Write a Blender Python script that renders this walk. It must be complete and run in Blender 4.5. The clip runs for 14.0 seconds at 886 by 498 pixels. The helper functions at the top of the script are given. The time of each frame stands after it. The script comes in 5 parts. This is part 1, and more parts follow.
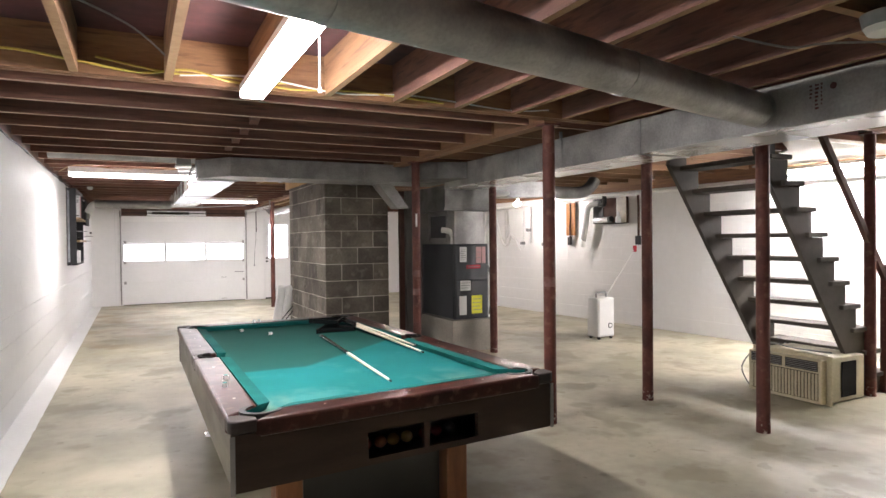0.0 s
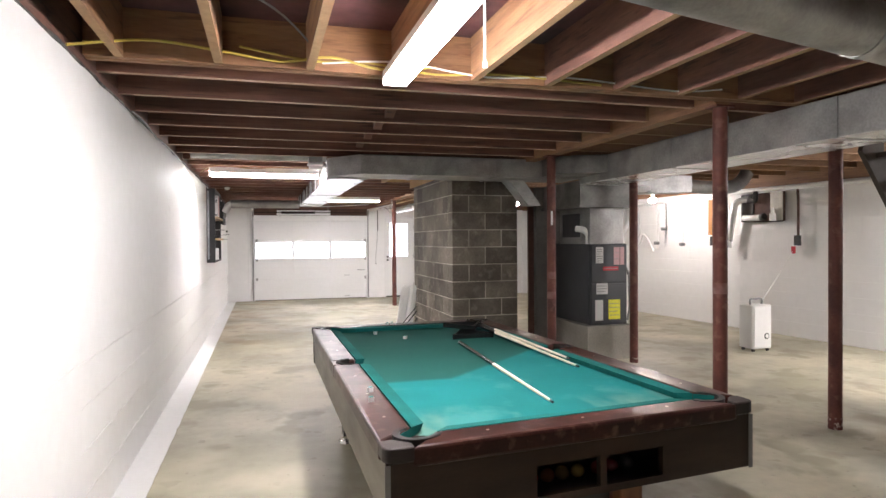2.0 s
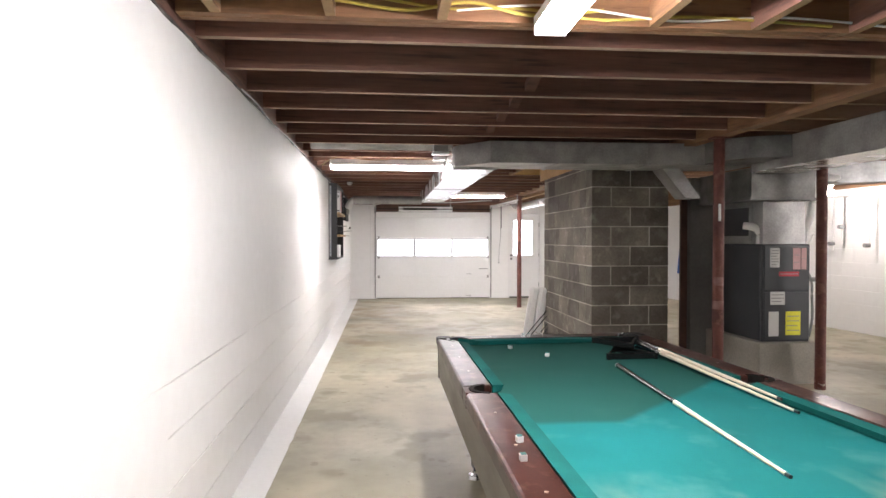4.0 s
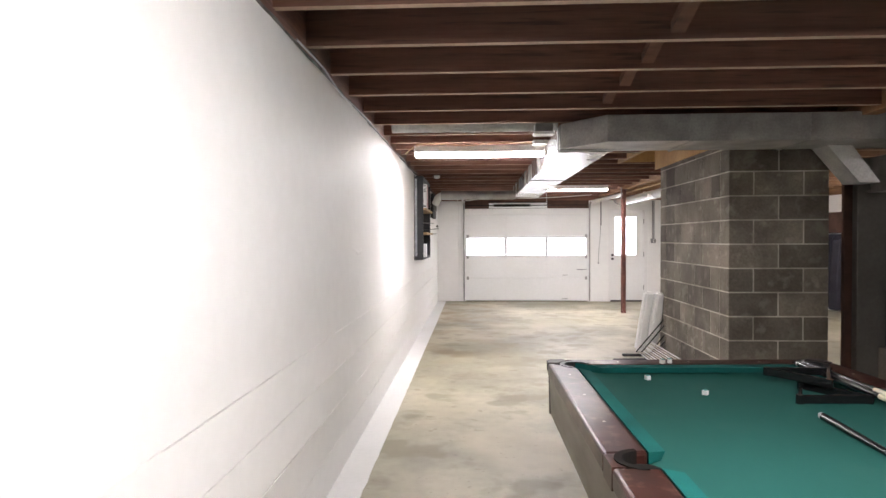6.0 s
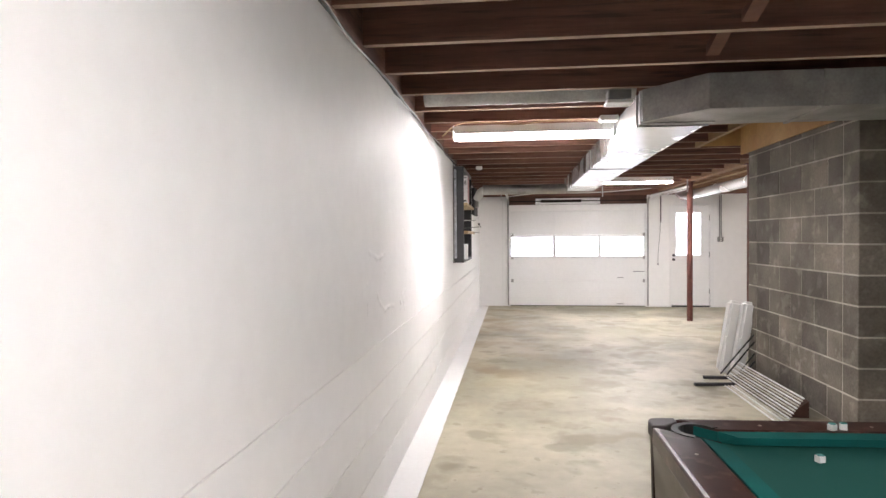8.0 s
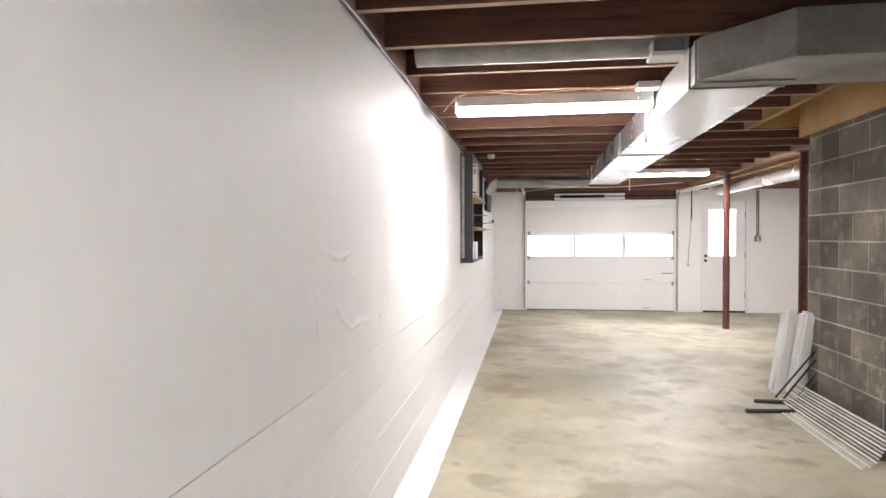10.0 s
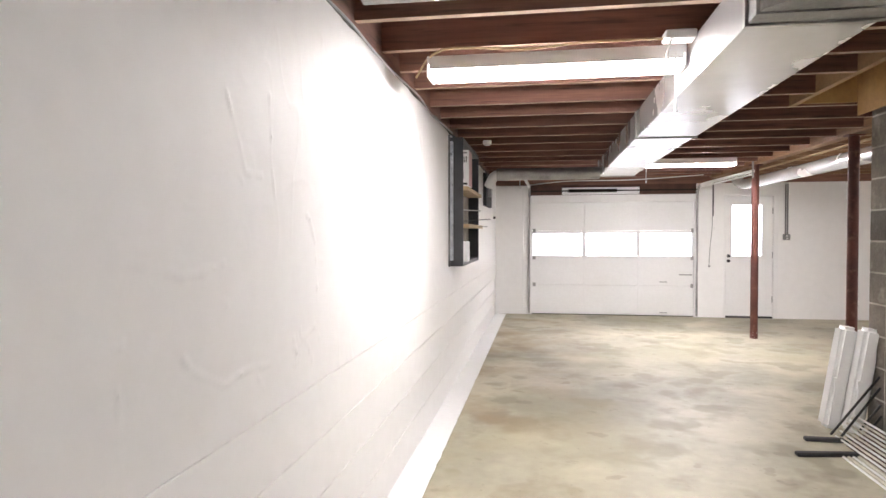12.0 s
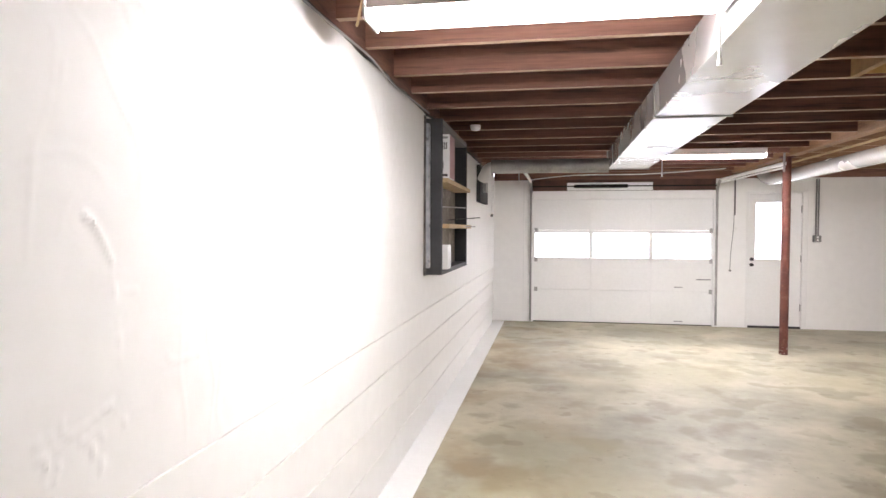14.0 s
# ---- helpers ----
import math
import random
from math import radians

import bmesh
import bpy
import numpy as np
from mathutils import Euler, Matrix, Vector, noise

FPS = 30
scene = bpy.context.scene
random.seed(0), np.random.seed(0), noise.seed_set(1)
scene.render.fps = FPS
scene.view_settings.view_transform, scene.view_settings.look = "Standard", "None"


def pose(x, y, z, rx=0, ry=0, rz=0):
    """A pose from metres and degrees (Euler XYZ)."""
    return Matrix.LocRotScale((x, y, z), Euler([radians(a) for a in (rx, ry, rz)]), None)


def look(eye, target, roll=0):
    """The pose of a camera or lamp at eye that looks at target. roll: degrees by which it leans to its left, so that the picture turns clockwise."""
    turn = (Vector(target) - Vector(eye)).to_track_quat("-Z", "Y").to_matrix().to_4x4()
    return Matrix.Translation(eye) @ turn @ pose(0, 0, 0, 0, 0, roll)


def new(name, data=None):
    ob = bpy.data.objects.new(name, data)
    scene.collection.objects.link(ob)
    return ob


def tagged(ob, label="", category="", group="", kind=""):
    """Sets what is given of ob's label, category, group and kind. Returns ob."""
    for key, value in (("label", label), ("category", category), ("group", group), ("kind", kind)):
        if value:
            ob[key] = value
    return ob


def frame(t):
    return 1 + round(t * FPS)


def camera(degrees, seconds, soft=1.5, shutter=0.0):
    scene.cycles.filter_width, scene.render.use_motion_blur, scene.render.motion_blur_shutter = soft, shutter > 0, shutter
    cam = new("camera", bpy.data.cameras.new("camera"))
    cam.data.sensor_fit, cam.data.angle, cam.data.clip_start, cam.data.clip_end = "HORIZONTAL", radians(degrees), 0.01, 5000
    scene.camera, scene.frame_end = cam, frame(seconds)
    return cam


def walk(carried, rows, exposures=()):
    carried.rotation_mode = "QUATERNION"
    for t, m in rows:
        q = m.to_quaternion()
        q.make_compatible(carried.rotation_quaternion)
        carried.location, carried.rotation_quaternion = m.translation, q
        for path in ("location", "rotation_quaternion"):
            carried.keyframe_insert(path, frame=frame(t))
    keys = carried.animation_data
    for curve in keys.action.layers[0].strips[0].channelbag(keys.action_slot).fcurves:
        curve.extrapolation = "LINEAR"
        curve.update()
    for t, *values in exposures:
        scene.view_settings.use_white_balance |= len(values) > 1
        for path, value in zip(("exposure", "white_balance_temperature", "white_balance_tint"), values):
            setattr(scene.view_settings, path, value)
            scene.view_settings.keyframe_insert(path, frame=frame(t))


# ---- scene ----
cam = camera(71.1, 14.0)

PATH = [
    (0, (0.073, -0.064, 1.37), (0.96, 1.729, 1.342), -0.6),
    (0.5, (0.065, -0.001, 1.366), (0.901, 1.816, 1.337), -0.5),
    (1, (0.054, 0.1, 1.364), (0.797, 1.957, 1.334), -0.5),
    (1.5, (0.033, 0.239, 1.363), (0.673, 2.134, 1.334), -0.4),
    (2, (0.005, 0.379, 1.375), (0.56, 2.3, 1.347), -0.4),
    (2.5, (-0.014, 0.523, 1.373), (0.456, 2.467, 1.344), -0.4),
    (3, (-0.006, 0.694, 1.359), (0.364, 2.659, 1.331), -0.4),
    (3.5, (0.007, 0.898, 1.359), (0.281, 2.879, 1.33), -0.5),
    (3.7, (0.022, 0.986, 1.37), (0.259, 2.971, 1.338), -0.3),
    (5.8, (-0.031, 1.927, 1.363), (-0.114, 3.925, 1.328), 0.1),
    (6, (-0.026, 2.019, 1.349), (-0.125, 4.016, 1.315), -0.2),
    (6.5, (-0.032, 2.274, 1.352), (-0.166, 4.269, 1.317), -0.2),
    (7, (-0.049, 2.527, 1.369), (-0.216, 4.519, 1.331), -0.3),
    (7.5, (-0.078, 2.78, 1.357), (-0.281, 4.77, 1.319), -0.3),
    (8, (-0.111, 3.056, 1.356), (-0.34, 5.042, 1.319), -0.4),
    (8.2, (-0.122, 3.232, 1.325), (-0.344, 5.219, 1.293), 0.1),
    (10.5, (-0.081, 4.099, 1.337), (-0.38, 6.076, 1.294), -0.2),
    (11, (-0.066, 4.357, 1.356), (-0.374, 6.333, 1.31), -0.1),
    (11.5, (-0.05, 4.599, 1.342), (-0.363, 6.574, 1.298), -0.1),
    (12, (-0.016, 4.852, 1.346), (-0.333, 6.826, 1.297), -0.1),
    (12.5, (0.01, 5.081, 1.364), (-0.312, 7.054, 1.312), -0.0),
    (13, (0.03, 5.304, 1.367), (-0.301, 7.276, 1.314), 0.1),
    (13.5, (0.051, 5.553, 1.361), (-0.287, 7.523, 1.306), 0.1),
    (14, (0.074, 5.793, 1.383), (-0.27, 7.762, 1.323), 0.2),
]
walk(cam, [(t, look(eye, target, roll)) for t, eye, target, roll in PATH], exposures=((0.0, 0.02, 6500, 14), (7.0, 0.0, 6500, 14), (10.5, 0.12, 6500, 14), (14.0, 0.14, 6500, 14)))

# world, sun and exposure
world = bpy.data.worlds.new("world")
scene.world = world
world.use_nodes = True
wn = world.node_tree.nodes
sky = wn.new("ShaderNodeTexSky")
sky.sky_type, sky.sun_disc = "NISHITA", False
sky.sun_elevation, sky.sun_rotation = radians(42), radians(200)
wn["Background"].inputs["Strength"].default_value = 0.15
world.node_tree.links.new(sky.outputs[0], wn["Background"].inputs[0])
sun = new("sun", bpy.data.lights.new("sun", "SUN"))
sun.data.energy, sun.data.angle, sun.data.color = 3.0, radians(0.5), (1, 0.95, 0.88)
sun.matrix_world = look((0, 0, 0), (0.25, 0.66, -0.66))
scene.view_settings.exposure = 0.0
TUBE = 120.0

# plan, in metres
WX, EX, NY, SY = -0.795, 8.2, 15.3, -4.0
JZ, JH = 2.25, 0.235
JOIST_Y = [3.93, 4.43, 4.92, 5.41, 5.91, 6.41, 6.91, 7.43, 7.88, 8.27, 8.68, 9.22, 9.66, 10.17, 10.68, 11.16, 11.72, 12.22, 12.7, 13.2, 13.7, 14.2, 14.7, 15.2]
DZ = JZ + JH


# ---------- materials ----------
def nodes_of(name):
    m = bpy.data.materials.new(name)
    m.use_nodes = True
    nt = m.node_tree
    return m, nt, nt.nodes["Principled BSDF"]


def surf(name, a, b=None, rough=0.6, metal=0.0, big=1.5, fine=40.0, bump=0.15, depth=0.004, stretch=(1, 1, 1), rand=0.0, contrast=0.3, spec=0.5, rvar=0.12, c=None, cfac=0.5, tone=0.72, shared=False):
    """A surface of two tones mixed by large and fine noise, with relief."""
    m, nt, p = nodes_of(name)
    N, L = nt.nodes.new, nt.links.new
    b = b or tuple(v * 0.75 for v in a)
    tc = N("ShaderNodeTexCoord")
    geo = N("ShaderNodeNewGeometry")
    mp = N("ShaderNodeMapping")
    mp.inputs["Scale"].default_value = stretch
    L(geo.outputs["Position"] if rand == 0 or shared else tc.outputs["Object"], mp.inputs["Vector"])
    n1, n2 = N("ShaderNodeTexNoise"), N("ShaderNodeTexNoise")
    n1.inputs["Scale"].default_value, n1.inputs["Detail"].default_value = big, 5
    n2.inputs["Scale"].default_value, n2.inputs["Detail"].default_value = fine, 6
    L(mp.outputs[0], n1.inputs["Vector"]), L(mp.outputs[0], n2.inputs["Vector"])
    r1 = N("ShaderNodeValToRGB")
    r1.color_ramp.elements[0].position, r1.color_ramp.elements[1].position = 0.5 - contrast / 2, 0.5 + contrast / 2
    r1.color_ramp.elements[0].color, r1.color_ramp.elements[1].color = (*a, 1), (*b, 1)
    L(n1.outputs[0], r1.inputs[0])
    mul = N("ShaderNodeMix")
    mul.data_type, mul.blend_type = "RGBA", "MULTIPLY"
    mul.inputs["Factor"].default_value = 0.5
    r2 = N("ShaderNodeValToRGB")
    r2.color_ramp.elements[0].position, r2.color_ramp.elements[1].position = 0.3, 0.7
    r2.color_ramp.elements[0].color, r2.color_ramp.elements[1].color = (tone, tone, tone, 1), (1, 1, 1, 1)
    L(n2.outputs[0], r2.inputs[0])
    L(r1.outputs[0], mul.inputs["A"]), L(r2.outputs[0], mul.inputs["B"])
    out = mul.outputs["Result"]
    if c:
        n3 = N("ShaderNodeTexNoise")
        n3.inputs["Scale"].default_value, n3.inputs["Detail"].default_value = big * 3.1, 7
        off = N("ShaderNodeVectorMath")
        off.inputs[1].default_value = (7, 3, 11)
        L(mp.outputs[0], off.inputs[0]), L(off.outputs[0], n3.inputs["Vector"])
        r3 = N("ShaderNodeValToRGB")
        r3.color_ramp.elements[0].position, r3.color_ramp.elements[1].position = 0.56, 0.68
        r3.color_ramp.elements[0].color, r3.color_ramp.elements[1].color = (0, 0, 0, 1), (cfac, cfac, cfac, 1)
        L(n3.outputs[0], r3.inputs[0])
        mc = N("ShaderNodeMix")
        mc.data_type = "RGBA"
        mc.inputs["B"].default_value = (*c, 1)
        L(r3.outputs[0], mc.inputs["Factor"]), L(out, mc.inputs["A"])
        out = mc.outputs["Result"]
    if rand:
        oi = N("ShaderNodeObjectInfo")
        mr = N("ShaderNodeMapRange")
        mr.inputs["To Min"].default_value, mr.inputs["To Max"].default_value = 1 - rand, 1 + rand * 0.6
        L(oi.outputs["Random"], mr.inputs["Value"])
        hs = N("ShaderNodeHueSaturation")
        L(mr.outputs[0], hs.inputs["Value"]), L(out, hs.inputs["Color"])
        out = hs.outputs[0]
    L(out, p.inputs["Base Color"])
    rr = N("ShaderNodeMapRange")
    rr.inputs["To Min"].default_value, rr.inputs["To Max"].default_value = max(0.03, rough - rvar), min(1, rough + rvar)
    L(n1.outputs[0], rr.inputs["Value"]), L(rr.outputs[0], p.inputs["Roughness"])
    p.inputs["Metallic"].default_value = metal
    p.inputs["Specular IOR Level"].default_value = spec
    if bump:
        bp = N("ShaderNodeBump")
        bp.inputs["Strength"].default_value, bp.inputs["Distance"].default_value = bump, depth
        L(n2.outputs[0], bp.inputs["Height"]), L(bp.outputs[0], p.inputs["Normal"])
    return m


def glow(name, colour, strength):
    m, nt, p = nodes_of(name)
    p.inputs["Base Color"].default_value = (0.8, 0.8, 0.8, 1)
    p.inputs["Emission Color"].default_value = (*colour, 1)
    p.inputs["Emission Strength"].default_value = strength
    return m


CONCRETE = surf("concrete", (0.47, 0.430, 0.318), (0.31, 0.288, 0.215), 0.52, big=0.8, fine=11, bump=0.12, depth=0.003, contrast=0.22, c=(0.20, 0.165, 0.105), cfac=0.65, rvar=0.16)
_nt = CONCRETE.node_tree
_p = _nt.nodes["Principled BSDF"]
_src = _p.inputs["Base Color"].links[0].from_socket
for _s, _lo, _hi, _col, _f, _o in ((2.3, 0.58, 0.64, (0.22, 0.20, 0.125), 0.65, 3.0), (0.55, 0.52, 0.62, (0.30, 0.275, 0.17), 0.45, 57.0), (5.5, 0.66, 0.69, (0.20, 0.175, 0.115), 0.45, 17.0), (1.1, 0.56, 0.70, (0.62, 0.56, 0.42), 0.5, 31.0), (26, 0.68, 0.72, (0.16, 0.14, 0.10), 0.35, 5.0)):
    _g = _nt.nodes.new("ShaderNodeNewGeometry")
    _v = _nt.nodes.new("ShaderNodeVectorMath")
    _v.inputs[1].default_value = (_o, _o * 0.7, 0)
    _n = _nt.nodes.new("ShaderNodeTexNoise")
    _n.inputs["Scale"].default_value, _n.inputs["Detail"].default_value, _n.inputs["Roughness"].default_value = _s, 3, 0.42
    _r = _nt.nodes.new("ShaderNodeMapRange")
    _r.inputs["From Min"].default_value, _r.inputs["From Max"].default_value, _r.inputs["To Max"].default_value = _lo, _hi, _f
    _m = _nt.nodes.new("ShaderNodeMix")
    _m.data_type = "RGBA"
    _m.inputs["B"].default_value = (*_col, 1)
    _nt.links.new(_g.outputs["Position"], _v.inputs[0])
    _nt.links.new(_v.outputs[0], _n.inputs["Vector"])
    _nt.links.new(_n.outputs[0], _r.inputs["Value"])
    _nt.links.new(_r.outputs[0], _m.inputs["Factor"])
    _nt.links.new(_src, _m.inputs["A"])
    _src = _m.outputs["Result"]
_nt.links.new(_src, _p.inputs["Base Color"])
WHITEWALL = surf("white_painted_masonry", (0.86, 0.855, 0.85), (0.83, 0.825, 0.815), 0.6, big=0.7, fine=10, bump=0.12, depth=0.004, contrast=0.5, rvar=0.03, tone=0.93)
WHITE = surf("white_paint", (0.82, 0.82, 0.82), (0.78, 0.78, 0.77), 0.42, big=1.2, fine=30, bump=0.03, depth=0.002, tone=0.92)
WOOD = surf("joist_wood", (0.25, 0.118, 0.078), (0.14, 0.062, 0.046), 0.75, big=1.6, fine=12, bump=0.3, stretch=(0.6, 1, 9), rand=0.25, contrast=0.4, c=(0.06, 0.03, 0.025), cfac=0.7, tone=0.55)
WOODX = surf("joist_wood_pale", (0.38, 0.205, 0.10), (0.24, 0.118, 0.06), 0.7, big=1.6, fine=12, bump=0.3, stretch=(1, 0.6, 9), rand=0.2, contrast=0.4, c=(0.10, 0.05, 0.03), cfac=0.6, tone=0.6)
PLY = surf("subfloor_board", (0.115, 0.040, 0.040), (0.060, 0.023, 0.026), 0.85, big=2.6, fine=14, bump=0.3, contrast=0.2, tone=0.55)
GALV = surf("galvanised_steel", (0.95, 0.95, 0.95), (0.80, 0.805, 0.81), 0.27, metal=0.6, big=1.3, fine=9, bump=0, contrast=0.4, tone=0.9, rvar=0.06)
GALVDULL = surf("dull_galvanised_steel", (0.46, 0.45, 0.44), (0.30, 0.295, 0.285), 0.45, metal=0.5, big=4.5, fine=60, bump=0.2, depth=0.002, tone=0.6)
GALVDARK = surf("dark_galvanised_steel", (0.24, 0.235, 0.225), (0.13, 0.127, 0.12), 0.5, metal=0.4, big=5, fine=60, bump=0.2, depth=0.002, tone=0.6)
BLOCK = surf("cinder_block", (0.220, 0.192, 0.158), (0.130, 0.112, 0.092), 0.9, big=3, fine=55, bump=0.8, depth=0.005, rand=0.42, c=(0.34, 0.315, 0.27), cfac=0.4, tone=0.45, shared=True)
PLINTH = surf("pale_cement_block", (0.33, 0.305, 0.265), (0.24, 0.22, 0.19), 0.9, big=2, fine=55, bump=0.5, depth=0.004, tone=0.6)
EASTWOOD = surf("orange_brown_joist_wood", (0.27, 0.15, 0.075), (0.17, 0.085, 0.045), 0.75, big=1.2, fine=14, bump=0.3, stretch=(1, 1, 6), rand=0.22, contrast=0.5)
PLYTAN = surf("orange_tan_plywood", (0.62, 0.38, 0.16), (0.50, 0.29, 0.115), 0.7, big=3, fine=30, bump=0.15)
GALVMID = surf("weathered_galvanised_steel", (0.50, 0.50, 0.495), (0.34, 0.34, 0.34), 0.42, metal=0.5, big=4, fine=30, bump=0.2, depth=0.003, tone=0.6)
BLACKMATT = surf("matt_black", (0.014, 0.012, 0.011), (0.010, 0.009, 0.008), 0.85, bump=0.1, spec=0.12)
CHIP = surf("chipped_post_foot", (0.13, 0.035, 0.026), (0.10, 0.03, 0.024), 0.8, big=14, fine=60, bump=0.5, c=(0.48, 0.42, 0.37), cfac=0.95)
# joist undersides: paler wood, with light bounced off the floor put into the tone
EDGEWOOD = surf("lit_joist_edge", (0.60, 0.44, 0.33), (0.42, 0.28, 0.20), 0.75, big=2.5, fine=30, bump=0.2, contrast=0.6, tone=0.6)
EDGETAN = surf("lit_tan_joist_wood", (0.46, 0.29, 0.15), (0.30, 0.18, 0.09), 0.75, big=2.5, fine=30, bump=0.2, contrast=0.6, tone=0.6)
MAROON = surf("faded_maroon_print", (0.12, 0.035, 0.035), (0.09, 0.03, 0.03), 0.7, bump=0)
MORTAR = surf("mortar", (0.56, 0.52, 0.45), (0.28, 0.255, 0.215), 0.95, big=3, fine=60, bump=0.5)
REDPOST = surf("red_oxide_paint", (0.135, 0.041, 0.029), (0.078, 0.026, 0.021), 0.62, big=5, fine=45, bump=0.3, c=(0.20, 0.10, 0.075), cfac=0.5, tone=0.6, spec=0.35)
FELT = surf("green_cloth", (0.010, 0.165, 0.170), (0.010, 0.130, 0.128), 0.95, big=1.1, fine=220, bump=0.2, depth=0.001, spec=0.1, c=(0.10, 0.23, 0.20), cfac=0.3, tone=0.9)
_nt = FELT.node_tree
_N, _L = _nt.nodes.new, _nt.links.new
_p = _nt.nodes["Principled BSDF"]
_src = _p.inputs["Base Color"].links[0].from_socket
_g, _sep, _nz = _N("ShaderNodeNewGeometry"), _N("ShaderNodeSeparateXYZ"), _N("ShaderNodeTexNoise")
_nz.inputs["Scale"].default_value, _nz.inputs["Detail"].default_value = 3.5, 4
_L(_g.outputs["Position"], _sep.inputs[0])


def _math(op, a, b):
    n = _N("ShaderNodeMath")
    n.operation = op
    for i, v in enumerate((a, b)):
        if isinstance(v, (int, float)):
            n.inputs[i].default_value = v
        else:
            _L(v, n.inputs[i])
    return n.outputs[0]


def _band(value, lo, hi, top):
    r = _N("ShaderNodeMapRange")
    r.inputs["From Min"].default_value, r.inputs["From Max"].default_value, r.inputs["To Max"].default_value = lo, hi, top
    _L(value, r.inputs["Value"])
    return r.outputs[0]


def _tint(src, fac, colour):
    m = _N("ShaderNodeMix")
    m.data_type = "RGBA"
    m.inputs["B"].default_value = (*colour, 1)
    _L(fac, m.inputs["Factor"])
    _L(src, m.inputs["A"])
    return m.outputs["Result"]


# darker green past a slanting line, and worn tan dust near the foot cushion
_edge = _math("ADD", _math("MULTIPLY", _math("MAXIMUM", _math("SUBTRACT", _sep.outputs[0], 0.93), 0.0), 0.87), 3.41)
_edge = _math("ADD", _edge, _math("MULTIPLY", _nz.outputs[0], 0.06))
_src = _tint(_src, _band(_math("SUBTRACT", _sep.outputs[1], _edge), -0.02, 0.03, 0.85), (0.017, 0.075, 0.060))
_worn = _math("MULTIPLY", _band(_nz.outputs[0], 0.50, 0.58, 0.6), _band(_math("SUBTRACT", 2.95, _sep.outputs[1]), 0.0, 0.18, 1.0))
_src = _tint(_src, _worn, (0.13, 0.22, 0.17))
_L(_src, _p.inputs["Base Color"])
# rusty brown stains on the slab towards the garage and along the west wall
_nt = CONCRETE.node_tree
_N, _L = _nt.nodes.new, _nt.links.new
_p = _nt.nodes["Principled BSDF"]
_src = _p.inputs["Base Color"].links[0].from_socket
_g, _sep, _nz = _N("ShaderNodeNewGeometry"), _N("ShaderNodeSeparateXYZ"), _N("ShaderNodeTexNoise")
_nz.inputs["Scale"].default_value, _nz.inputs["Detail"].default_value = 1.7, 5
_L(_g.outputs["Position"], _sep.inputs[0])
_L(_g.outputs["Position"], _nz.inputs["Vector"])
_near = _math("MULTIPLY", _band(_math("SUBTRACT", 0.9, _sep.outputs[0]), 0.0, 1.4, 1.0), _band(_sep.outputs[1], 7.5, 10.0, 1.0))
_src = _tint(_src, _math("MULTIPLY", _band(_nz.outputs[0], 0.46, 0.62, 0.6), _near), (0.27, 0.185, 0.085))
_L(_src, _p.inputs["Base Color"])
FELTWORN = surf("green_cushion_cloth", (0.008, 0.125, 0.115), (0.010, 0.09, 0.083), 0.95, big=3, fine=220, bump=0.2, depth=0.001, spec=0.1)
RAIL = surf("dark_red_wood_rail", (0.055, 0.017, 0.012), (0.028, 0.011, 0.009), 0.32, spec=0.25, big=6, fine=90, bump=0.12, depth=0.0006, c=(0.17, 0.10, 0.08), cfac=0.45, rvar=0.09, tone=0.45)
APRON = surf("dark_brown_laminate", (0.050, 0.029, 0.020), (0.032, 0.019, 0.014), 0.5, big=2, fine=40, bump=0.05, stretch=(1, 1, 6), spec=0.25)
LEGWOOD = surf("orange_brown_wood", (0.30, 0.12, 0.05), (0.20, 0.075, 0.03), 0.5, big=4, fine=30, bump=0.1, stretch=(4, 4, 0.7))
BLACK = surf("black_plastic", (0.015, 0.015, 0.016), (0.01, 0.01, 0.01), 0.4, big=5, fine=50, bump=0.05)
CHROME = surf("chrome", (0.75, 0.75, 0.75), (0.65, 0.65, 0.65), 0.2, metal=1.0, bump=0.0)
# ball colours are dimmed to put the tray's shade into them
BALLRED = surf("ball_red", (0.16, 0.012, 0.015), (0.12, 0.01, 0.01), 0.2, bump=0)
BALLORANGE = surf("ball_orange", (0.20, 0.08, 0.02), (0.16, 0.06, 0.02), 0.2, bump=0)
BALLYELLOW = surf("ball_yellow", (0.18, 0.12, 0.03), (0.14, 0.1, 0.03), 0.2, bump=0)
CUEPALE = surf("pale_maple", (0.76, 0.70, 0.54), (0.68, 0.60, 0.44), 0.35, bump=0)
PAPERWHITE = surf("white_paper", (0.75, 0.75, 0.74), (0.68, 0.68, 0.67), 0.7, bump=0, tone=0.95)
CHALK = surf("chalk_blue_green", (0.12, 0.35, 0.33), (0.1, 0.3, 0.28), 0.9, bump=0)
FURN = surf("charcoal_enamel", (0.045, 0.048, 0.055), (0.035, 0.037, 0.043), 0.42, big=2, fine=60, bump=0.05)
SCUFF = surf("worn_post_paint", (0.24, 0.14, 0.12), (0.14, 0.04, 0.03), 0.6, big=12, fine=50, bump=0.2)
SLAT = surf("pale_metal_slat", (0.72, 0.68, 0.59), (0.48, 0.44, 0.37), 0.45, big=3, fine=30, bump=0.05)
BLACKCLOTH = surf("dark_blue_cloth", (0.03, 0.03, 0.045), (0.018, 0.018, 0.03), 0.9, big=4, fine=60, bump=0.3)
RETURN = surf("dark_grey_duct", (0.21, 0.20, 0.19), (0.16, 0.15, 0.14), 0.6, metal=0.3, big=2, fine=30, bump=0.1)
PINK = surf("pink_label", (0.55, 0.33, 0.33), (0.5, 0.3, 0.3), 0.6, bump=0)
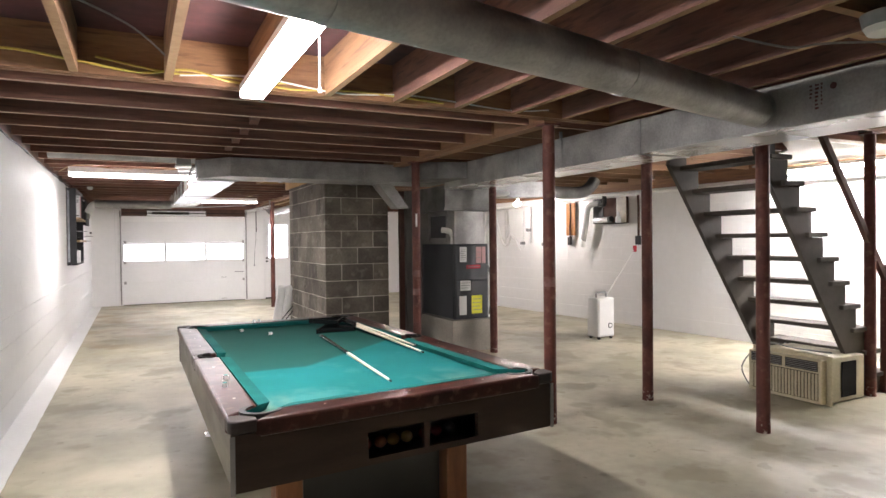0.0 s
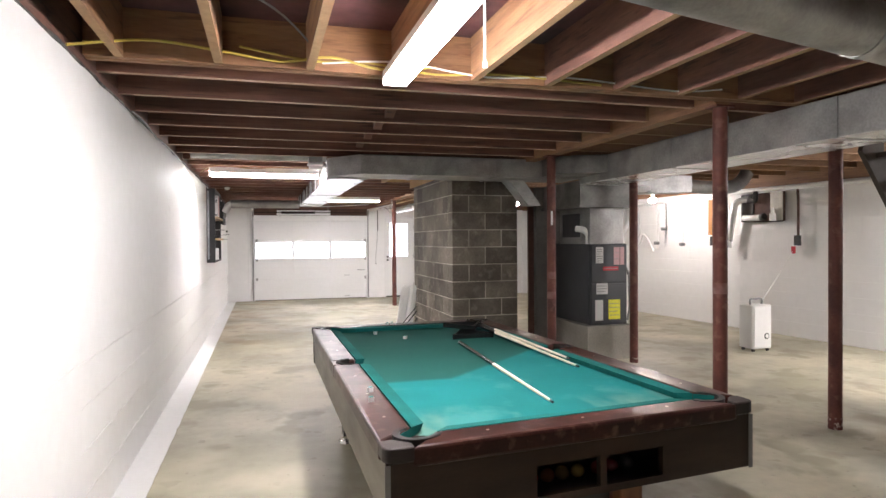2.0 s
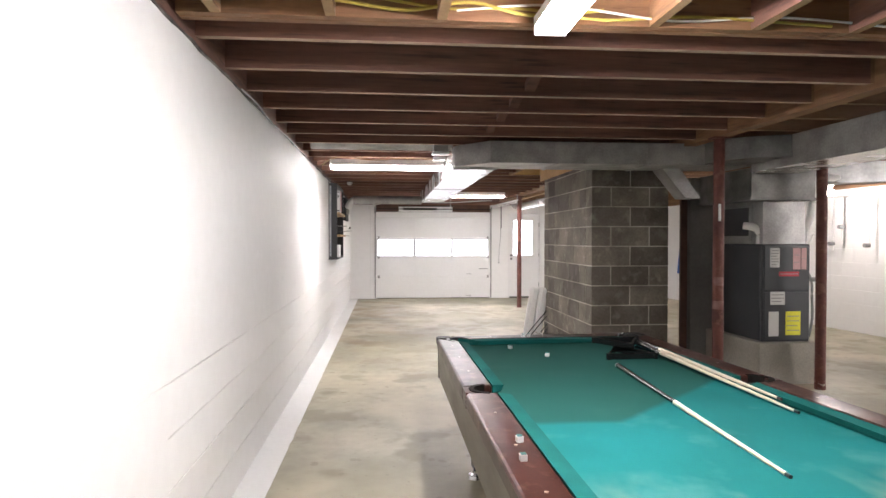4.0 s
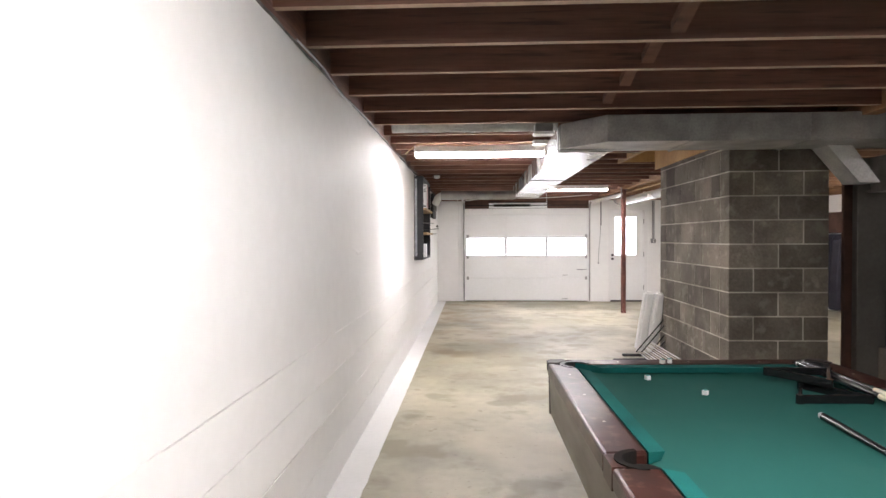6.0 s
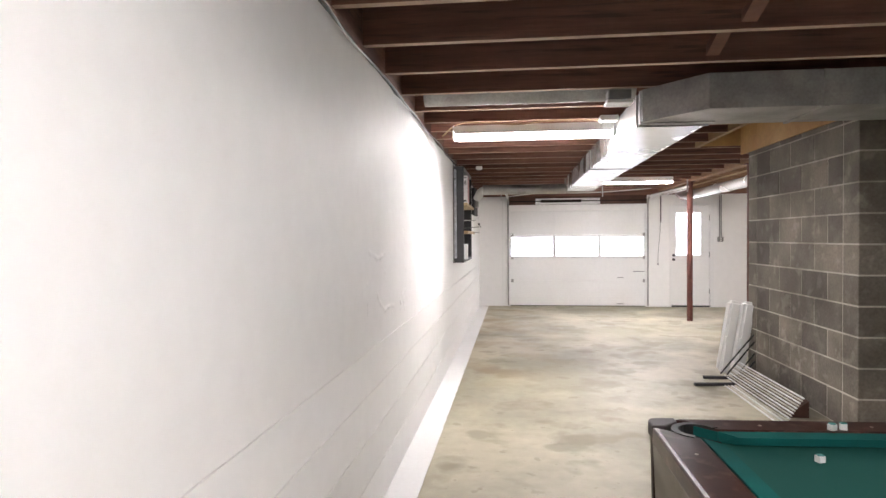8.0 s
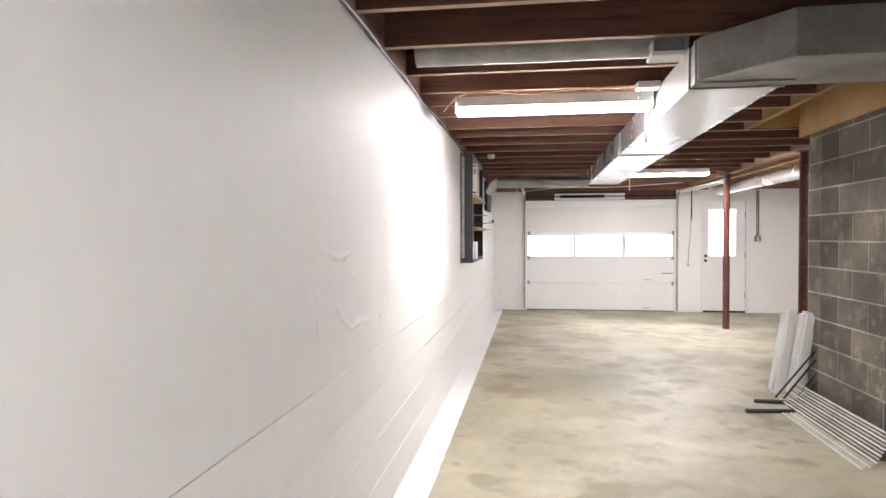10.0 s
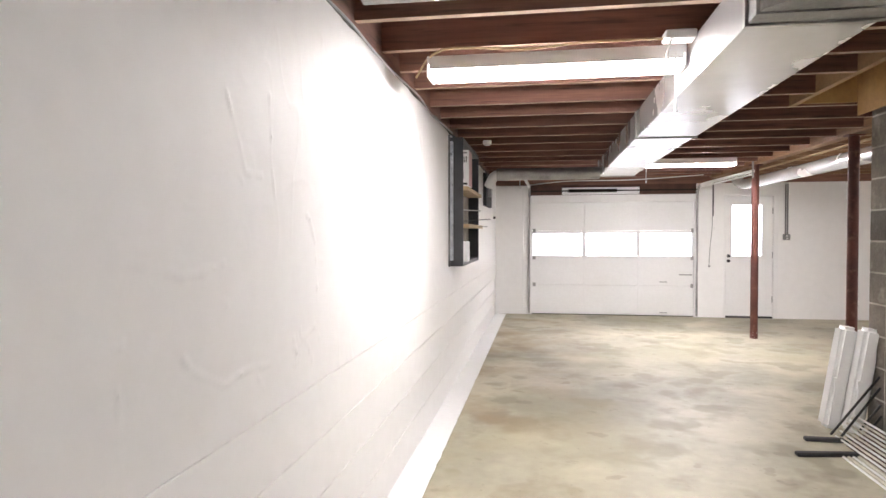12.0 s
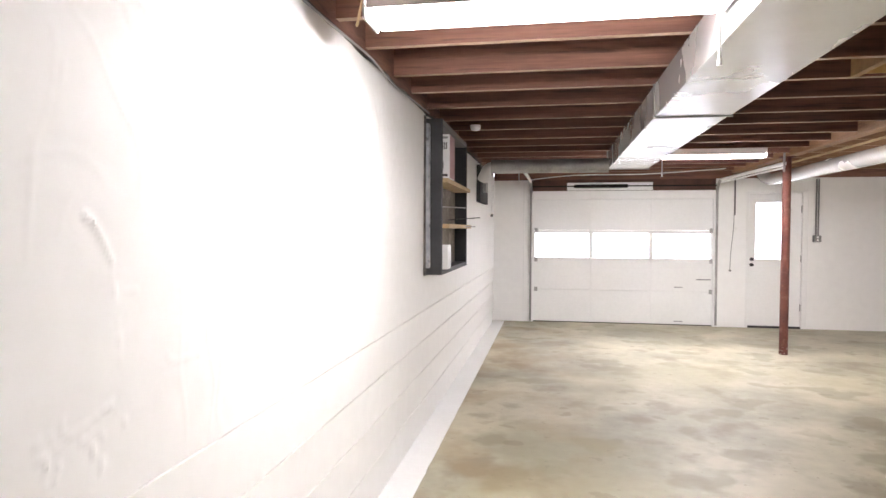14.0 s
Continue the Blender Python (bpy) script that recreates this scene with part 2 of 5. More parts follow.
REDLOGO = surf("red_badge", (0.5, 0.03, 0.05), (0.45, 0.03, 0.05), 0.4, bump=0)
YELLOW = surf("yellow_label", (0.72, 0.70, 0.04), (0.68, 0.65, 0.04), 0.6, bump=0)
INK = surf("black_ink", (0.03, 0.03, 0.03), (0.03, 0.03, 0.03), 0.7, bump=0)
GREYINK = surf("grey_print", (0.3, 0.3, 0.3), (0.25, 0.25, 0.25), 0.7, bump=0)
PVC = surf("white_pvc", (0.80, 0.80, 0.79), (0.74, 0.735, 0.72), 0.35, big=3, fine=30, bump=0, tone=0.95)
STAIR = surf("grey_brown_stair_paint", (0.076, 0.062, 0.050), (0.050, 0.041, 0.033), 0.75, big=3, fine=30, bump=0.2)
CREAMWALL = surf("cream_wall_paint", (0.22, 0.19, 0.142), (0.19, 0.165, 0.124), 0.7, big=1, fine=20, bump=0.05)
CREAM = surf("cream_plastic", (0.62, 0.56, 0.39), (0.52, 0.465, 0.32), 0.45, big=2, fine=40, bump=0.03)
DARKGRILL = surf("dark_grille", (0.030, 0.027, 0.022), (0.02, 0.018, 0.015), 0.8, bump=0.1, spec=0.15)
FOAM = surf("expanding_foam_dark", (0.16, 0.15, 0.14), (0.04, 0.04, 0.04), 0.9, big=8, fine=40, bump=0.6, depth=0.01)
YELLOWCABLE = surf("yellow_cable", (0.55, 0.42, 0.08), (0.5, 0.38, 0.08), 0.5, bump=0)
RAWWOOD = surf("raw_wood", (0.50, 0.36, 0.20), (0.40, 0.27, 0.14), 0.7, big=4, fine=30, bump=0.15, stretch=(1, 1, 1))
BLACKWOOD = surf("plain_black_board", (0.035, 0.035, 0.038), (0.022, 0.022, 0.024), 0.65, big=3, fine=30, bump=0.2)
ORANGEWOOD = surf("orange_varnished_wood", (0.42, 0.17, 0.03), (0.34, 0.13, 0.025), 0.4, big=3, fine=30, bump=0.05)
GREYPLASTIC = surf("grey_plastic", (0.28, 0.28, 0.28), (0.22, 0.22, 0.22), 0.5, bump=0.02)
RUSTY = surf("brown_rust", (0.11, 0.05, 0.035), (0.07, 0.035, 0.025), 0.8, big=5, fine=30, bump=0.3)
CORNER = surf("scuffed_corner_plastic", (0.040, 0.028, 0.025), (0.020, 0.015, 0.014), 0.5, spec=0.3, big=6, fine=40, bump=0.1, depth=0.001)
APRONSIDE = surf("lighter_brown_laminate", (0.12, 0.10, 0.072), (0.085, 0.07, 0.05), 0.38, big=2, fine=40, bump=0.05, stretch=(1, 1, 4))
BLACKGLOSS = surf("glossy_black", (0.012, 0.012, 0.013), (0.01, 0.01, 0.01), 0.18, bump=0)
SMEAR = surf("smeared_plaster", (0.50, 0.52, 0.55), (0.30, 0.32, 0.35), 0.7, big=9, fine=40, bump=0.5, c=(0.03, 0.03, 0.03), cfac=0.95)
FLUOR = glow("fluorescent_diffuser", (1.0, 0.97, 0.95), TUBE * 1.3)
FLUOR_OLD = glow("fluorescent_diffuser_old", (1.0, 0.97, 0.95), TUBE * 0.76)
FLUOR_EAST = glow("fluorescent_diffuser_east", (1.0, 0.97, 0.95), TUBE * 1.6)
FLUOR_NEW = glow("fluorescent_diffuser_new", (1.0, 0.97, 0.96), TUBE * 1.5)
BULB = glow("bulb", (1.0, 0.94, 0.88), 850.0)
DAY = glow("daylight_backdrop", (0.84, 0.86, 1.0), 8.0)
BLUE = surf("blue_plastic", (0.05, 0.15, 0.5), (0.04, 0.12, 0.4), 0.5, bump=0)
GLASS, _nt, _p = nodes_of("glass")
_p.inputs["Transmission Weight"].default_value, _p.inputs["Roughness"].default_value, _p.inputs["IOR"].default_value = 1.0, 0.02, 1.45


# ---------- building helpers ----------
ORIGIN = {}
SKEW = []


def box(bm, x0, x1, y0, y1, z0, z1):
    v = [bm.verts.new((x, y, z)) for z in (z0, z1) for x, y in ((x0, y0), (x1, y0), (x1, y1), (x0, y1))]
    for f in ((3, 2, 1, 0), (4, 5, 6, 7), (0, 1, 5, 4), (1, 2, 6, 5), (2, 3, 7, 6), (3, 0, 4, 7)):
        bm.faces.new([v[i] for i in f])
    return v


def cube(x0, x1, y0, y1, z0, z1):
    bm = bmesh.new()
    box(bm, x0, x1, y0, y1, z0, z1)
    return bm


def rod(bm, p0, p1, r, r2=None, seg=14):
    p0, p1 = Vector(p0), Vector(p1)
    d = p1 - p0
    m = Matrix.Translation((p0 + p1) / 2) @ d.to_track_quat("Z", "Y").to_matrix().to_4x4()
    bmesh.ops.create_cone(bm, cap_ends=True, segments=seg, radius1=r, radius2=r if r2 is None else r2, depth=d.length, matrix=m)


def rods(*items, seg=14):
    bm = bmesh.new()
    for it in items:
        rod(bm, *it, seg=seg)
    return bm


def tube(points, r, seg=10, sub=6):
    """A smooth pipe through the points."""
    pts = [Vector(p) for p in points]
    line = []
    for i in range(len(pts) - 1):
        a, b, c, d = pts[max(i - 1, 0)], pts[i], pts[i + 1], pts[min(i + 2, len(pts) - 1)]
        for k in range(sub):
            t = k / sub
            line.append(0.5 * ((2 * b) + (c - a) * t + (2 * a - 5 * b + 4 * c - d) * t * t + (3 * b - a - 3 * c + d) * t ** 3))
    line.append(pts[-1])
    bm = bmesh.new()
    rings = []
    up = Vector((0, 0, 1))
    for i, q in enumerate(line):
        t = (line[min(i + 1, len(line) - 1)] - line[max(i - 1, 0)]).normalized()
        s = t.cross(up)
        if s.length < 0.1:
            s = t.cross(Vector((0, 1, 0.1)))
        s.normalize()
        u = s.cross(t)
        rings.append([bm.verts.new(q + r * (math.cos(a) * s + math.sin(a) * u)) for a in [2 * math.pi * k / seg for k in range(seg)]])
    for i in range(len(rings) - 1):
        for k in range(seg):
            bm.faces.new((rings[i][k], rings[i][(k + 1) % seg], rings[i + 1][(k + 1) % seg], rings[i + 1][k]))
    bm.faces.new(rings[0][::-1]), bm.faces.new(rings[-1])
    bmesh.ops.recalc_face_normals(bm, faces=bm.faces[:])
    return bm


def prism(outline, axis, a, b):
    """A flat outline of (u, v), pushed along an axis from a to b. axis x: u, v are y, z; axis y: x, z; axis z: x, y."""
    bm = bmesh.new()
    def at(u, v, w):
        return {"x": (w, u, v), "y": (u, w, v), "z": (u, v, w)}[axis]
    lo = [bm.verts.new(at(u, v, a)) for u, v in outline]
    hi = [bm.verts.new(at(u, v, b)) for u, v in outline]
    n = len(outline)
    bm.faces.new(lo[::-1]), bm.faces.new(hi)
    for i in range(n):
        bm.faces.new((lo[i], lo[(i + 1) % n], hi[(i + 1) % n], hi[i]))
    bmesh.ops.recalc_face_normals(bm, faces=bm.faces[:])
    return bm


def part(name, bm, material, parent=None, label="", bevel=0.0, seg=1, smooth=False, base=None, kind="", category="", group=""):
    """Links a bmesh, built in world places, as one mesh object."""
    if bevel:
        bmesh.ops.bevel(bm, geom=bm.edges[:], offset=bevel, segments=seg, affect="EDGES", clamp_overlap=True, profile=0.5)
    o = Vector(base) if base else (ORIGIN[parent] if parent else Vector((0, 0, 0)))
    if SKEW:
        for v in bm.verts:
            v.co = SKEW[0](v.co)
    bmesh.ops.translate(bm, verts=bm.verts[:], vec=-o)
    me = bpy.data.meshes.new(name)
    if smooth:
        for f in bm.faces:
            f.smooth = True
    bm.to_mesh(me)
    bm.free()
    me.materials.append(material)
    if smooth:
        me.set_sharp_from_angle(angle=radians(40))
    ob = new(name, me)
    ORIGIN[ob] = o
    if parent:
        ob.parent = parent
        ob.location = o - ORIGIN[parent]
    else:
        ob.location = o
    return tagged(ob, label, category, group, kind)


def thing(name, base, label, category, group=""):
    e = new(name)
    e.location = base
    e.empty_display_size = 0.1
    ORIGIN[e] = Vector(base)
    return tagged(e, label, category, group)


def beam(name, p0, p1, w, z0, z1, mat, label):
    p0, p1 = Vector((*p0, 0)), Vector((*p1, 0))
    n = (p1 - p0).normalized().cross(Vector((0, 0, 1))) * w / 2
    q = [p0 + n, p1 + n, p1 - n, p0 - n]
    return part(name, prism([(a.x, a.y) for a in q], "z", z0, z1), mat, kind="structure", label=label)



# ---------- structure ----------
part("floor", cube(WX - 0.3, EX + 0.3, SY - 0.3, NY + 0.3, -0.15, 0.0), CONCRETE, kind="structure", label="worn beige and grey stained concrete slab floor")
HX0, HX1, HY0, HY1 = 4.25, 7.3, 3.02, 4.08
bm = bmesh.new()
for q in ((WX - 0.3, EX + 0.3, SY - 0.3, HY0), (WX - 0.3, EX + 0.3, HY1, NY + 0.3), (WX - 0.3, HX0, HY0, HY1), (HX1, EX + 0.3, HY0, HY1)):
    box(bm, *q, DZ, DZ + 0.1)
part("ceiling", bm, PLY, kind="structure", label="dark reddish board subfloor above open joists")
WT = 2.195
part("wall_west", cube(WX - 0.25, WX - 0.012, SY - 0.25, NY + 0.25, 0, WT - 0.01), WHITEWALL, kind="structure", label="white painted masonry wall with rough plaster patches")
part("sill_plate", cube(WX - 0.2, WX - 0.01, SY, NY, WT, DZ), WOOD, kind="structure", label="dark wooden sill board on the wall")


def relief(y, z):
    """How far the plaster of the west wall stands out."""
    a = noise.noise(Vector((y * 0.9, z * 1.1, 3.0)))
    b = noise.noise(Vector((y * 4.1, z * 3.3, 8.0)))
    r = 1 - abs(noise.noise(Vector((y * 2.6, z * 2.1, 5.0)))) * 2
    q = 1 - abs(noise.noise(Vector((y * 7.0, z * 4.0, 15.0)))) * 2
    c = noise.noise(Vector((y * 1.6, z * 1.4, 11.0)))
    reach = max(0.0, min(1.0, (y - 6.2) / 1.2)) * max(0.0, min(1.0, (11.8 - y) / 1.5))
    patch = max(0.0, min(1.0, (c - 0.02) * 6)) * reach
    fine = noise.noise(Vector((y * 19, z * 17, 21.0)))
    return 0.003 * a + 0.0012 * b + patch * (0.0022 * max(0.0, r - 0.9) / 0.1 + 0.0025 * max(0.0, q - 0.88) / 0.12 + 0.001 * fine)


# trowel marks, lips and blisters in the plaster, as soft ridges: points (y, z) along each, width and height
STROKES = (
    (0.030, 0.006, (5.92, 1.29), (6.0, 1.277), (6.106, 1.251), (6.20, 1.262), (6.28, 1.272)), (0.008, 0.003, (6.30, 1.262), (6.365, 1.256)),
    (0.022, 0.005, (6.30, 1.70), (6.35, 1.62), (6.375, 1.571), (6.40, 1.51), (6.50, 1.508)), (0.016, 0.004, (6.564, 1.541), (6.585, 1.441), (6.60, 1.40)),
    (0.024, 0.006, (6.83, 1.41), (6.85, 1.40), (6.88, 1.36), (6.907, 1.316)), (0.014, 0.004, (6.907, 1.30), (6.93, 1.10)),
    (0.030, 0.005, (6.10, 1.07), (6.147, 1.03), (6.21, 1.00), (6.27, 0.972), (6.40, 0.985), (6.55, 0.97)), (0.020, 0.004, (5.80, 1.12), (5.90, 1.14)),
    (0.022, 0.005, (5.885, 1.06), (5.89, 0.93)), (0.022, 0.004, (6.984, 2.05), (6.982, 1.877), (7.05, 1.84), (7.12, 1.84)), (0.012, 0.003, (6.12, 1.41), (6.20, 1.408)),
    (0.018, 0.004, (7.08, 1.09), (7.12, 1.07)), (0.012, 0.003, (7.06, 1.07), (7.22, 1.075)), (0.030, 0.005, (6.72, 0.98), (6.90, 1.03)), (0.016, 0.004, (7.31, 2.07), (7.44, 2.07)),
    (0.016, 0.004, (6.55, 1.75), (6.56, 1.62)), (0.014, 0.003, (7.9, 1.75), (7.93, 1.5)), (0.014, 0.003, (8.4, 1.5), (8.42, 1.36)), (0.018, 0.004, (7.7, 1.95), (7.72, 1.7)))
rnd = random.Random(12)
segs = []
for w, h, *q in STROKES:
    segs += [(a[0], a[1], b[0], b[1], w * 0.5, h) for a, b in zip(q, q[1:])]
for k in range(26):  # crumbly patch low on the wall
    y, z = 6.70 + rnd.random() * 0.24, 0.90 + rnd.random() * 0.13
    segs.append((y, z, y + rnd.uniform(-0.01, 0.035), z + rnd.uniform(-0.02, 0.02), rnd.uniform(0.006, 0.013), rnd.uniform(0.003, 0.006)))
for k in range(34):  # scattered nicks
    y, z = 5.3 + rnd.random() * 4.6, 0.9 + rnd.random() * 1.15
    segs.append((y, z, y + rnd.uniform(-0.03, 0.06), z + rnd.uniform(-0.08, 0.03), rnd.uniform(0.006, 0.012), rnd.uniform(0.001, 0.0028)))
ystops = [-1.0 + 0.02 * i for i in range(301)] + [5.0 + 0.0075 * i for i in range(1, 468)] + [8.5 + 0.015 * i for i in range(1, 454)]
ystops = [y for y in ystops if y < NY] + [NY]
z0, z1, nz = 0.8265, WT, 150
zs = [z0 + (z1 - z0) * k / nz for k in range(nz + 1)]
Y, Z = np.meshgrid(np.array(ystops), np.array(zs), indexing="ij")
H = np.zeros(Y.shape)
ragged = 0.0018 * np.sin(Y * 57 + 3 * np.sin(Z * 19)) + 0.0018 * np.sin(Z * 61 + 3 * np.sin(Y * 23)) + 0.0015 * np.sin(Y * 331 + 3 * np.sin(Z * 147)) * np.sin(Z * 403 + Y * 29)
for ya, za, yb, zb, w, h in segs:
    i0, i1 = np.searchsorted(ystops, (min(ya, yb) - 0.05, max(ya, yb) + 0.05))
    y, z = Y[i0:i1], Z[i0:i1]
    dy, dz = yb - ya, zb - za
    s = np.clip(((y - ya) * dy + (z - za) * dz) / (dy * dy + dz * dz + 1e-9), 0, 1)
    d = np.hypot(y - ya - s * dy, z - za - s * dz) + ragged[i0:i1]
    H[i0:i1] = np.maximum(H[i0:i1], 0.95 * h * np.exp(-(d / (0.34 * w)) ** 2) * (0.72 + 0.28 * np.sin(y * 17 + 4 * np.sin(z * 13))))
bm = bmesh.new()
grid = [[bm.verts.new((WX + relief(y, z) + H[i, k], y, z)) for k, z in enumerate(zs)] for i, y in enumerate(ystops)]
for i in range(len(ystops) - 1):
    for k in range(nz):
        bm.faces.new((grid[i][k], grid[i + 1][k], grid[i + 1][k + 1], grid[i][k + 1]))
part("plaster_coat", bm, WHITEWALL, kind="structure", smooth=True, label="lumpy white painted plaster skim with ridges")
# white painted footing strip with an uneven inner edge
pts = [(WX + 0.175 + 0.008 * noise.noise(Vector((k * 0.9, 0, 0))), SY + k * 0.1) for k in range(int((NY - SY) * 10))]
part("painted_strip", prism([(WX, SY)] + pts + [(WX, NY)], "z", 0.001, 0.005), WHITE, kind="structure", label="white paint strip along the wall foot")
beam("east_rim", (8.14, SY), (6.61, NY), 0.28, 2.121, DZ, WOODX, "tan wooden rim board on the wall")
beam("wall_east", (8.13, SY), (6.60, NY), 0.3, 0, 2.12, WHITEWALL, "white painted concrete block wall")
part("wall_south", cube(WX, EX, SY - 0.25, SY, 0, DZ), WHITEWALL, kind="structure", label="white painted concrete block wall")
# north wall with garage opening and door opening
GX0, GX1, GZ = -0.22, 2.41, 1.86
PX0, PX1, PZ = 2.86, 3.62, 1.93
bm = bmesh.new()
for b in ((WX - 0.25, GX0, NY, NY + 0.2, 0, WT - 0.05), (GX0, GX1, NY, NY + 0.2, GZ, 1.98), (GX1, PX0, NY, NY + 0.2, 0, WT - 0.05), (PX0, PX1, NY, NY + 0.2, PZ, WT - 0.05), (PX1, EX + 0.25, NY, NY + 0.2, 0, WT - 0.05)):
    box(bm, *b)
part("wall_north", bm, WHITEWALL, kind="structure", label="white painted wall around garage door")
part("rim_joist", cube(WX, EX, NY + 0.02, NY + 0.2, WT - 0.05, DZ), WOOD, kind="structure", label="dark wooden rim board above the wall")
part("header_board", cube(GX0, GX1, NY + 0.01, NY + 0.2, 1.98, WT - 0.05), RUSTY, kind="structure", label="dark red-brown header boards above garage door")

# joists: across the room beyond the header, along it before the header
HY = 3.66
JOIST = "rough reddish-brown wooden ceiling joist"
for y in JOIST_Y:
    if y > HY1 + 0.04:
        stack = 7.6 < y < 9.6
        jo = part("joist", cube(WX - 0.01, 1.719 if stack else 2.75, y - 0.02, y + 0.02, JZ + 0.001, DZ), WOOD, base=(WX, y, JZ), kind="structure", label=JOIST)
        xe = 7.95 - 0.0793 * (y + 4)
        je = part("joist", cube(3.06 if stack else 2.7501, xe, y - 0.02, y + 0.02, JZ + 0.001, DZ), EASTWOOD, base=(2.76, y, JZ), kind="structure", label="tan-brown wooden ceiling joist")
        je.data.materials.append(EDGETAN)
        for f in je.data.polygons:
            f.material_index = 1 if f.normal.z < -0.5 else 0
    else:
        jo = part("joist", cube(WX - 0.01, HX0 - 0.04, y - 0.02, y + 0.02, JZ + 0.001, DZ), WOOD, base=(WX, y, JZ), kind="structure", label=JOIST)
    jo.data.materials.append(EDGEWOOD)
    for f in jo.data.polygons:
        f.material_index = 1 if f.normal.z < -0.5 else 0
part("header_joist", cube(WX, HX0 - 0.04, HY - 0.04, HY - 0.001, JZ, DZ), WOODX, kind="structure", label="tan wooden header joist")
part("header_joist", cube(WX, HX0 - 0.04, HY + 0.001, HY + 0.04, JZ - 0.003, DZ), WOODX, kind="structure", label="tan wooden header joist")
for k in range(-1, 18):
    x = -0.2 + 0.4425 * k
    y1 = HY - 0.041 if x < HX0 else HY0 - 0.04
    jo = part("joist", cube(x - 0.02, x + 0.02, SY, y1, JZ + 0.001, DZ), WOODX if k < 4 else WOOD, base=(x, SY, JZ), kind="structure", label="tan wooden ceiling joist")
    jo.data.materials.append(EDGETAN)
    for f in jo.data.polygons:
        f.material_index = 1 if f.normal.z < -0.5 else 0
bm = bmesh.new()
box(bm, HX0 - 0.04, HX0, HY0 - 0.04, HY1 + 0.04, JZ, DZ)
box(bm, HX0, 7.6, HY0 - 0.04, HY0, JZ, DZ)
box(bm, HX0, 7.6, HY1, HY1 + 0.04, JZ, DZ)
part("stair_trimmer", bm, WOOD, kind="structure", label="wooden trimmers round the stair opening")
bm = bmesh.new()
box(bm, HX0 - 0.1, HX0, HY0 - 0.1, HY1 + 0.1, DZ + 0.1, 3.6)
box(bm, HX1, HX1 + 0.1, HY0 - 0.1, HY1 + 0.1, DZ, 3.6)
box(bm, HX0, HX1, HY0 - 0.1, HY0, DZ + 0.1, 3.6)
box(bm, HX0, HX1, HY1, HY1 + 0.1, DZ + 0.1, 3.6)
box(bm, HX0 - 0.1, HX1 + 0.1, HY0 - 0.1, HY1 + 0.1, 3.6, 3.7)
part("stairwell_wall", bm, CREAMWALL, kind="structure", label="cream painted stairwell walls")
beam("main_beam", (2.84, HY + 0.05), (2.67, NY), 0.11, JZ - 0.03, DZ - 0.02, WOODX, "long built-up wooden main beam")


# ---------- posts ----------
def post(x, y, top, r=0.045, lean=(0, 0)):
    t = thing("support_post", (x, y, 0), "round steel post in chipped red oxide paint on concrete floor", "support post", "steel support posts")
    part("shaft", rods(((x, y, 0.01), (x + lean[0], y + lean[1], top - 0.01), r), seg=20), REDPOST, t, smooth=True)
    part("base_collar", rods(((x, y, 0.0), (x, y, 0.085), r * 1.03, r * 1.012), seg=20), CHIP, t, "chipped pale flaking foot", smooth=True)
    part("top_plate", cube(x - 0.07, x + 0.07, y - 0.055, y + 0.055, top - 0.012, top), REDPOST, t)
    return t


posts = []
for x, y, top in ((2.82, 3.71, 2.22), (2.80, 6.10, 2.22), (2.72, 10.9, 2.22), (2.66, 13.3, 2.22), (3.945, 3.87, 2.24), (4.0, 2.83, 2.24), (3.96, 6.42, 2.24), (5.70, 3.07, 2.25)):
    posts.append(post(x, y, top))
part("tag", cube(2.775, 2.79, 6.045, 6.06, 1.52, 1.66), WHITE, posts[1], "small white paper tag")
for p, z in ((1, 0.98), (1, 0.78), (0, 1.02)):
    o = ORIGIN[posts[p]]
    part("scuff", rods(((o.x, o.y, z), (o.x, o.y, z + 0.07), 0.0456), seg=20), SCUFF, posts[p], "pale worn paint scuff", smooth=True)

# ---------- chimney ----------
CX0, CX1, CY0, CY1 = 2.18, 3.02, 7.5, 9.47
CH, C0 = 0.2093, 0.035
ch = thing("chimney", (2.6, 8.5, 0), "massive unpainted grey cinder block chimney stack on concrete floor", "chimney")
part("mortar_core", cube(CX0 + 0.0035, CX1 - 0.0035, CY0 + 0.0035, CY1 - 0.0035, 0, JZ - 0.08), MORTAR, ch)

